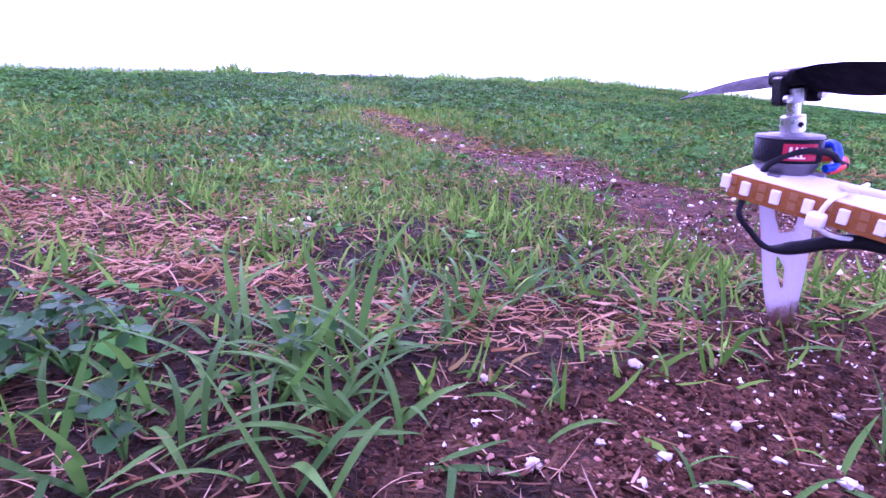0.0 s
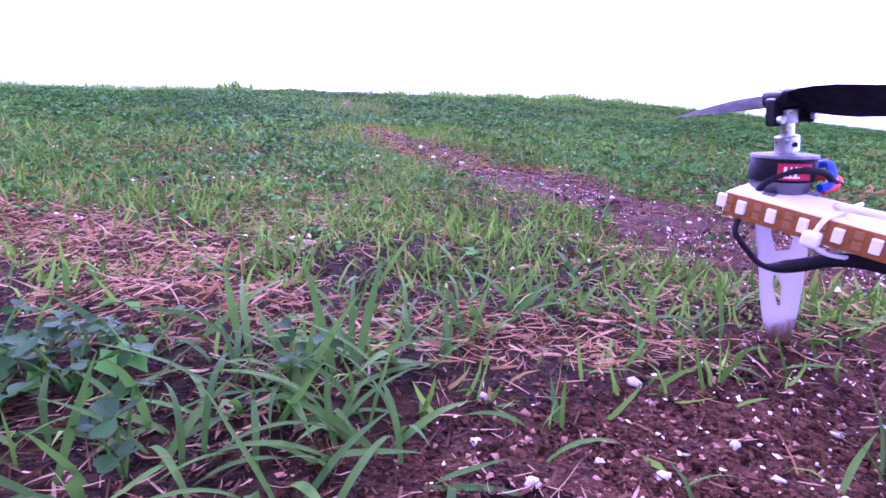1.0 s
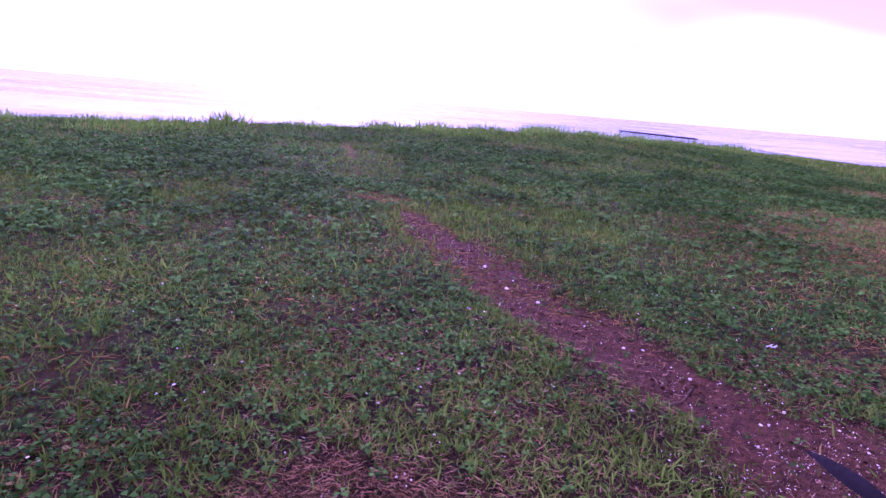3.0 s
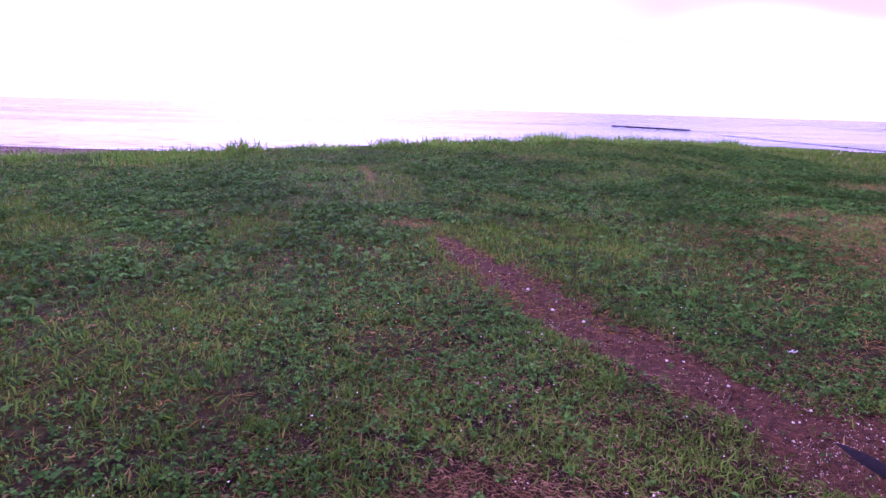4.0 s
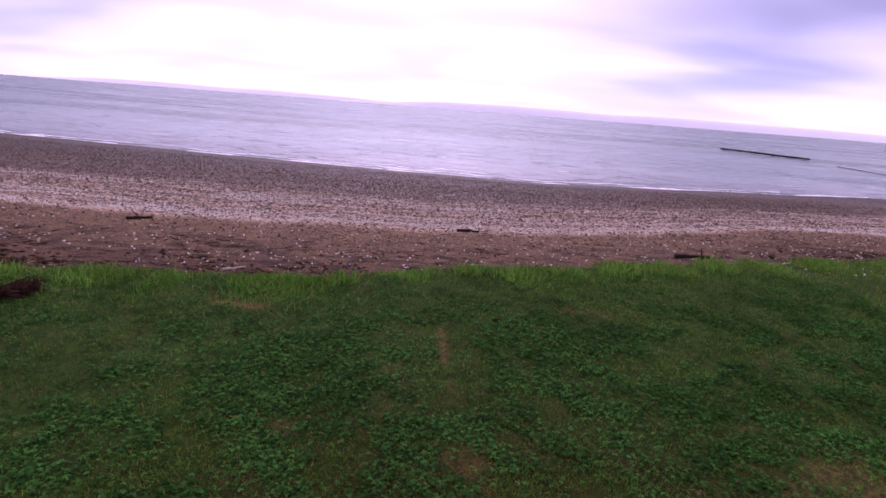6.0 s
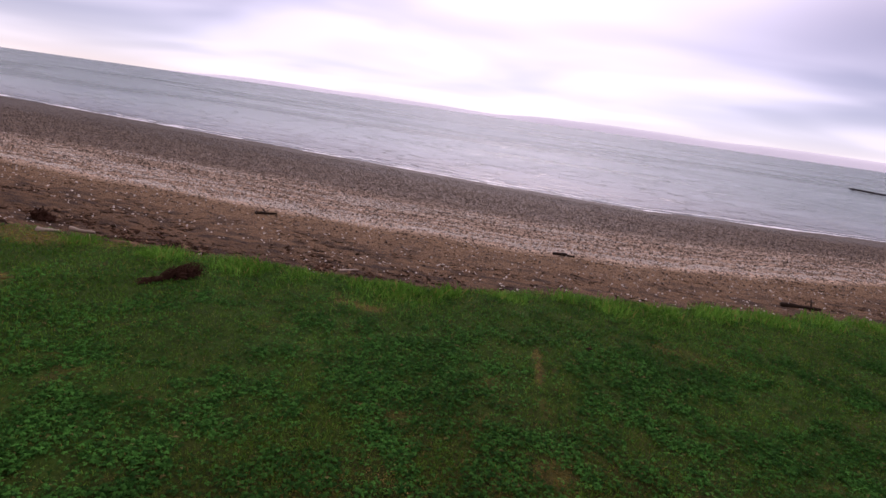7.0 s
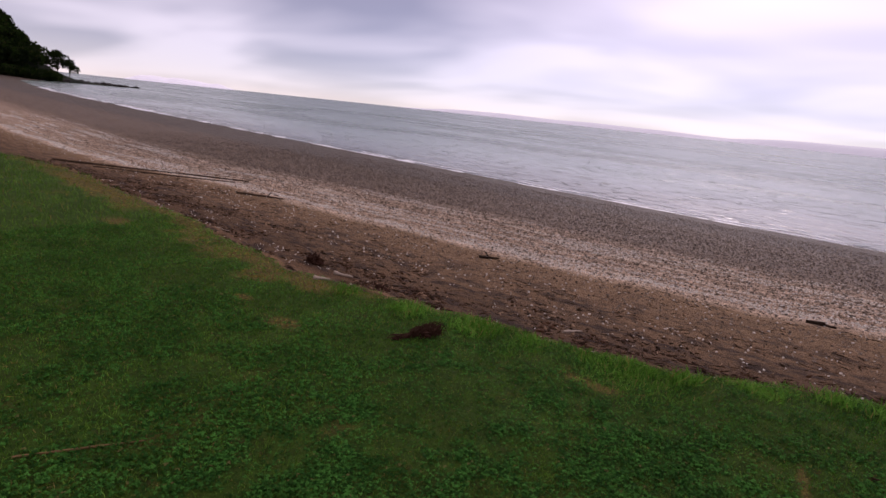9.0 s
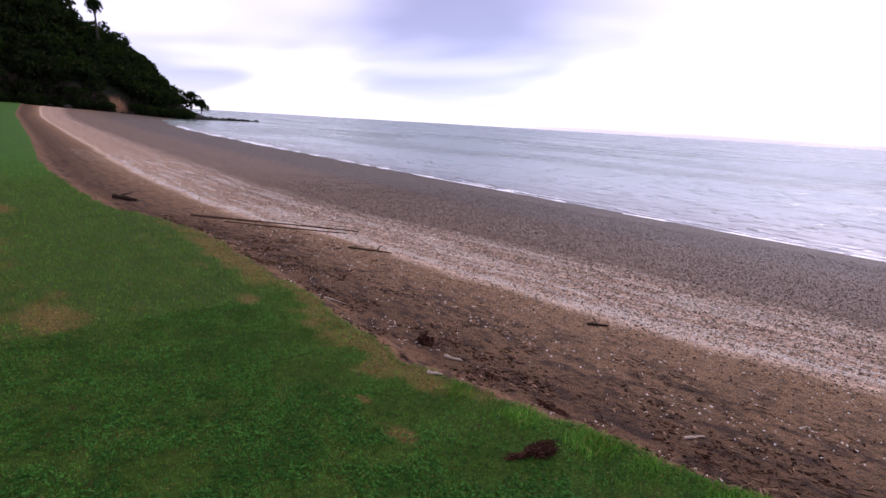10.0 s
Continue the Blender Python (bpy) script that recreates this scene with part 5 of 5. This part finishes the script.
def far_range(name, az0, az1, dist, tall, seed, label, stuff=PAINTED_HAZE_HILL):
    """A low range of hills on the far shore."""
    az = np.radians(np.linspace(az0, az1, 160))
    t = np.linspace(0, 1, 160)
    h = tall * (0.25 + 0.75 * layered(t * 900, seed + 0 * t, 260)) * smooth(np.minimum(t, 1 - t), 0, 0.18)
    rows = [(1.0, 0 * h - 8), (1.015, h * 0.6), (1.03, h), (1.08, h * 0.3)]
    verts = np.stack([np.stack([-np.sin(az) * dist * k, np.cos(az) * dist * k, z], -1) for k, z in rows]).reshape(-1, 3)
    i = (np.arange(3)[:, None] * 160 + np.arange(159)).ravel()
    ob = new(name, mesh_of(name, verts, np.stack([i, i + 1, i + 161, i + 160], -1)))
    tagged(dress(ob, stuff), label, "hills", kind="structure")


far_range("backdrop_hills", 42, 2, 4300, 40, 3, "low blue hills with painted haze across the water")
far_range("backdrop_hills", 16, -52, 4100, 72, 5, "long range of blue hills with painted haze across the water")
far_range("backdrop_headland", 67, 58, 3600, 40, 9, "headland with painted mist far along the coast", PAINTED_MIST_HILL)

# ======== the flying camera's motor arm, standing on its leg ========
WHITE_PLASTIC = plain("white_plastic", (0.72, 0.71, 0.74), 0.45, grain=0.08, scale=90)
STRIP = plain("amber_strip", (0.36, 0.125, 0.022), 0.3, grain=0.25, scale=220)
PAD = plain("copper_pad", (0.42, 0.19, 0.07), 0.4, metal=0.3, grain=0.1)
LED = plain("white_led", (0.82, 0.80, 0.82), 0.35, grain=0.04)
STEEL = plain("brushed_steel", (0.62, 0.61, 0.63), 0.32, metal=1.0, grain=0.15, scale=200, depth=0.0001)
ALLOY = plain("grey_alloy", (0.15, 0.145, 0.155), 0.42, metal=0.9, grain=0.15, scale=200, depth=0.0001)
BLACK = plain("black_plastic", (0.007, 0.0065, 0.008), 0.42, grain=0.1, scale=90, shine=0.08)
PROP = plain("matt_black_carbon", (0.007, 0.006, 0.009), 0.75, grain=0.15, scale=120, shine=0.05)
RUBBER = plain("black_cable", (0.012, 0.012, 0.014), 0.6, grain=0.1, scale=200, shine=0.12)
BLUE = plain("blue_cable", (0.02, 0.07, 0.45), 0.45, grain=0.06, scale=200)
RED = plain("red_cable", (0.62, 0.06, 0.03), 0.45, grain=0.06, scale=200)
LABEL_RED = plain("red_label", (0.42, 0.012, 0.03), 0.4, grain=0.08, scale=150)
LABEL_WHITE = plain("white_print", (0.75, 0.74, 0.77), 0.45, grain=0.03)


def leg_material():
    """White plastic, caked with brown soil at the foot."""
    m, n = material("muddy_white_plastic")
    place = n.add("ShaderNodeTexCoord").outputs["Object"]
    up = n.add("ShaderNodeSeparateXYZ", place).outputs[2]
    speck = n.noise(place, 160, 5, 0.7)
    mud = n.math("ADD", n.math("MULTIPLY", up, -60.0), n.math("ADD", n.math("MULTIPLY", speck, 1.3), 0.62), clamp=False)
    c = n.mix(n.spread(speck, 0.62, 0.72, 0, 0.35), (0.43, 0.405, 0.41), (0.20, 0.145, 0.11))
    c = n.mix(n.spread(mud, 0.0, 0.8), c, (0.12, 0.060, 0.036))
    finish(n, c, 0.55, bump=speck, depth=0.0005)
    return m


MM = 0.001
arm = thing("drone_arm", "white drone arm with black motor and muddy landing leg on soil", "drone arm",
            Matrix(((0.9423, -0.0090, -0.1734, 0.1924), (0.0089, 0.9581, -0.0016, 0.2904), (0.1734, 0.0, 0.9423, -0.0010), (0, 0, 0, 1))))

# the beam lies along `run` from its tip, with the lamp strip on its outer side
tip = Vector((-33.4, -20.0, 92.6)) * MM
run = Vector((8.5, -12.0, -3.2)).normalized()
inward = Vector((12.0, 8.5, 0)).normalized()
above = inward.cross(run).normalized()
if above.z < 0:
    above = -above


def on_arm(along, across, up):
    """A place on the beam in millimetres: along it, inwards from its outer side, upwards from its middle."""
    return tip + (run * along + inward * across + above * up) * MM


beam_axes = Matrix((run, inward, above)).transposed().to_4x4()
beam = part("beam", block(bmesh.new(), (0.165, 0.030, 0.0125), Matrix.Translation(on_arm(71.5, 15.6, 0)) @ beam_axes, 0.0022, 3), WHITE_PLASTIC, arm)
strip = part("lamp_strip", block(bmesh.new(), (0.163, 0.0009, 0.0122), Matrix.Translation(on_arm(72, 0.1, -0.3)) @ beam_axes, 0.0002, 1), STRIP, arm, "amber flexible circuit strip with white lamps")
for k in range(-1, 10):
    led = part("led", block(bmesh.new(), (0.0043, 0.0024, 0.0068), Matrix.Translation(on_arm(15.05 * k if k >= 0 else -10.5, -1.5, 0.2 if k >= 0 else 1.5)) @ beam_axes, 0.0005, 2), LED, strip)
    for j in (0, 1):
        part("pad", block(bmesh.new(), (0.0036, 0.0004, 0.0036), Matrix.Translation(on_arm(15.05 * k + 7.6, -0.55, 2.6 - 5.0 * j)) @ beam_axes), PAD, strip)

motor = part("motor_can", lathe(bmesh.new(), [(17.6 * MM, 101.2 * MM), (18.9 * MM, 102 * MM), (18.9 * MM, 114 * MM), (18.0 * MM, 115 * MM)], 48), BLACK, arm, "black motor can with a red label", soft=True)
part("motor_lid", lathe(bmesh.new(), [(18.6 * MM, 114.8 * MM), (19.1 * MM, 115.2 * MM), (18.8 * MM, 116.6 * MM), (16 * MM, 117.0 * MM), (6 * MM, 117.6 * MM)], 48), ALLOY, motor, "polished steel end cap", soft=True)
part("motor_base", lathe(bmesh.new(), [(15.5 * MM, 92 * MM), (16.0 * MM, 96 * MM), (17.8 * MM, 98.5 * MM), (17.8 * MM, 101 * MM)], 40), ALLOY, motor, "grey alloy motor mount", soft=True)
for k in range(4):
    a = math.radians(45 + 90 * k)
    part("mount_foot", block(bmesh.new(), (0.011, 0.007, 0.0035), pose(0.017 * math.cos(a), 0.017 * math.sin(a), 0.0935, 0, 0, 45 + 90 * k), 0.001), ALLOY, motor)


def wrap(name, a0, a1, z0, z1, radius, stuff, parent, steps=14, label=""):
    """A sheet bent round the motor can."""
    bm = bmesh.new()
    rows = []
    for k in range(steps + 1):
        a = math.radians(a0 + (a1 - a0) * k / steps)
        rows.append([bm.verts.new((r_ * math.cos(a), r_ * math.sin(a), z * MM)) for r_, z in ((radius, z0), (radius, z1))])
    for p_, q_ in zip(rows, rows[1:]):
        bm.faces.new((p_[0], q_[0], q_[1], p_[1]))
    return part(name, bm, stuff, parent, label, soft=True)


label_ob = wrap("motor_label", -128, -68, 103.0, 112.6, 19.05 * MM, LABEL_RED, motor, label="red sticker with pale print")
for a0, a1, z0, z1 in ((-118, -113, 104.5, 110.8), (-108, -105, 104.5, 110.8), (-100, -96, 104.5, 110.8), (-94, -90, 107.5, 110.8), (-117, -90, 104.2, 105.0)):
    wrap("print_bar", a0, a1, z0, z1, 19.15 * MM, LABEL_WHITE, motor, 5)

shaft = part("shaft", lathe(bmesh.new(), [(6.4 * MM, 118 * MM), (6.4 * MM, 126.5 * MM), (5.9 * MM, 127 * MM), (3.7 * MM, 127 * MM), (3.7 * MM, 134 * MM), (6.0 * MM, 134.5 * MM), (6.3 * MM, 142 * MM)], 28),
             STEEL, arm, "machined steel propeller shaft and collar", soft=False)
part("grub_screw", lathe(bmesh.new(), [(1.5 * MM, 0), (1.5 * MM, 0.8 * MM)], 14, Matrix.Translation((0.0006, -0.0062, 0.1222)) @ Matrix.Rotation(radians(90), 4, "X")), BLACK, shaft)


def prop_blade(turn, twist=1.0, droop=0.004, broad=1.0, name="propeller_blade"):
    """A twisted, tapered propeller blade along +x, with a thick rounded root."""
    bm = bmesh.new()
    rows = []
    steps = 16
    for k in range(steps + 1):
        t = k / steps
        x = 0.004 + 0.122 * t
        chord = 0.013 + 0.014 * math.sin(min(1, t / 0.32) * math.pi / 2) if t < 0.32 else 0.027 * (1 - ((t - 0.32) / 0.70) ** 2.2) + 0.0015
        chord *= broad
        pitch = radians(-40 + 24 * t) * twist
        thick = 0.0026 * (1 - 0.75 * t) + 0.0004
        ring = []
        for c_, h in ((-0.5, 0), (-0.25, 0.8), (0.1, 1.0), (0.5, 0.1), (0.1, -0.6), (-0.25, -0.5)):
            u, v = c_ * chord, h * thick + 0.08 * chord * (0.25 - c_ * c_)
            ring.append(bm.verts.new((x, u * math.cos(pitch) - v * math.sin(pitch), u * math.sin(pitch) + v * math.cos(pitch) + droop * t * t)))
        rows.append(ring)
    for p_, q_ in zip(rows, rows[1:]):
        for k in range(6):
            bm.faces.new((p_[k], p_[(k + 1) % 6], q_[(k + 1) % 6], q_[k]))
    bm.faces.new(rows[0])
    bm.faces.new(rows[-1][::-1])
    ob = part(name, bm, PROP, prop, soft=True)
    ob.matrix_basis = pose(0, 0, 0, 0, 0, turn)
    return ob


prop = part("propeller", block(block(bmesh.new(), (0.022, 0.020, 0.009), pose(0, 0, 0.003), 0.003, 3), (0.026, 0.007, 0.010), pose(0, 0, -0.004), 0.003, 3), BLACK, arm,
            "black folding propeller at rest", soft=True)
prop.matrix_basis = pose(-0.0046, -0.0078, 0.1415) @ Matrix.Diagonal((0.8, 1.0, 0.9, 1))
prop_blade(-86, broad=1.3)
prop_blade(94, 0.5, -0.012)
for x in (-0.0105, 0.0105):
    part("yoke", block(bmesh.new(), (0.0048, 0.010, 0.016), pose(x, -0.002, -0.004, 0, 0, 0), 0.002, 3), BLACK, prop)
    part("pivot_screw", lathe(bmesh.new(), [(2.1 * MM, -0.0052), (2.1 * MM, -0.0085)], 16, Matrix.Translation((x, -0.0025, -0.008)) @ Matrix.Rotation(radians(-90), 4, "X")), STEEL, prop)

for ob_ in (motor, shaft):
    ob_.matrix_basis = Matrix.Translation((-0.0046, -0.0078, 0.0012 + 0.1 * 0.093)) @ Matrix.Diagonal((0.9, 0.9, 0.9, 1))
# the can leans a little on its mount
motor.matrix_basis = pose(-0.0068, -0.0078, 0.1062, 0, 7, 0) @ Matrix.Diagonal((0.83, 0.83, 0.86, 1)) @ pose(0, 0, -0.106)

# the leg: two struts joined by webs, with an opening between them
bm = bmesh.new()
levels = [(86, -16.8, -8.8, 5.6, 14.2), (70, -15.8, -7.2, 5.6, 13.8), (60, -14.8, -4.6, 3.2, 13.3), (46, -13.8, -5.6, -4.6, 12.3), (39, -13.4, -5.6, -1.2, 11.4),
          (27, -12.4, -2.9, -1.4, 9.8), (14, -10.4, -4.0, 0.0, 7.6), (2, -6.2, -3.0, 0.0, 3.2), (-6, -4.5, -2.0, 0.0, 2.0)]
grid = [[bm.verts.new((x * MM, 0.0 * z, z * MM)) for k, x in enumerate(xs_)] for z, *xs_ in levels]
for row, (p_, q_) in enumerate(zip(grid, grid[1:])):
    for col in range(3):
        if col == 1 and (row in (0, 1) or row in (3, 4)):
            continue
        bm.faces.new((p_[col], p_[col + 1], q_[col + 1], q_[col]))
bmesh.ops.solidify(bm, geom=bm.faces[:], thickness=0.0075)
bmesh.ops.bevel(bm, geom=[e for e in bm.edges if e.is_manifold and e.calc_face_angle(0) > 0.9], offset=0.0009, segments=2, affect="EDGES")
part("landing_leg", bm, leg_material(), arm, "white plastic landing leg caked with soil")

# cables and ties
wire = part("black_wire", tube(bmesh.new(), curve_points([(-21 * MM, -9 * MM, 95 * MM), (-20 * MM, -16 * MM, 103 * MM), (-9 * MM, -23 * MM, 108.5 * MM), (5 * MM, -23 * MM, 106 * MM), (14 * MM, -17 * MM, 99.5 * MM),
                                                          (19 * MM, -15 * MM, 97 * MM)]), 1.7 * MM, 10), RUBBER, arm, soft=True)
part("blue_wire", tube(bmesh.new(), curve_points([(6 * MM, -19 * MM, 97.5 * MM), (11 * MM, -18 * MM, 98 * MM), (15.5 * MM, -14 * MM, 102.5 * MM), (16.5 * MM, -8 * MM, 107.5 * MM), (11 * MM, -2 * MM, 106 * MM)]), 2.2 * MM, 10), BLUE, arm, soft=True)
part("red_wire", tube(bmesh.new(), curve_points([(8 * MM, -18 * MM, 96 * MM), (14 * MM, -17 * MM, 96.5 * MM), (20 * MM, -12 * MM, 98.5 * MM), (18 * MM, -5 * MM, 100 * MM), (10 * MM, 0 * MM, 99 * MM)]), 2.2 * MM, 10), RED, arm, soft=True)
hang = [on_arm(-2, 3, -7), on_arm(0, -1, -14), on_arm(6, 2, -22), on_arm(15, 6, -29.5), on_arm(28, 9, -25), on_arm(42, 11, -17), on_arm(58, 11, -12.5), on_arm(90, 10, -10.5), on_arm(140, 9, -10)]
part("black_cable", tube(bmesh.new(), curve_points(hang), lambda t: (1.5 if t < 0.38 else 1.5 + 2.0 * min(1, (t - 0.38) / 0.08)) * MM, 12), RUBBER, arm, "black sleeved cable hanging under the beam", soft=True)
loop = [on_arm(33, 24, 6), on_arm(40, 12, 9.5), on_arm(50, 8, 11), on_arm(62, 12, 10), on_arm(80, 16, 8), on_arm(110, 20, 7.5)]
part("white_cable", tube(bmesh.new(), curve_points(loop), 1.9 * MM, 10), WHITE_PLASTIC, arm, soft=True)
tie = part("cable_tie", tube(bmesh.new(), curve_points([on_arm(41, 30, 7.4), on_arm(40, 10, 7.2), on_arm(38.5, -1.6, 6), on_arm(36, -3.2, -3), on_arm(37, -2.2, -7.5), on_arm(42, 4, -12), on_arm(52, 12, -13)]),
                             1.15 * MM, 8), LED, arm, "white nylon cable tie", soft=True)
part("tie_head", block(bmesh.new(), (0.0075, 0.0065, 0.0075), Matrix.Translation(on_arm(36, -4.2, -4)) @ beam_axes, 0.002, 3), LED, tie, soft=True)
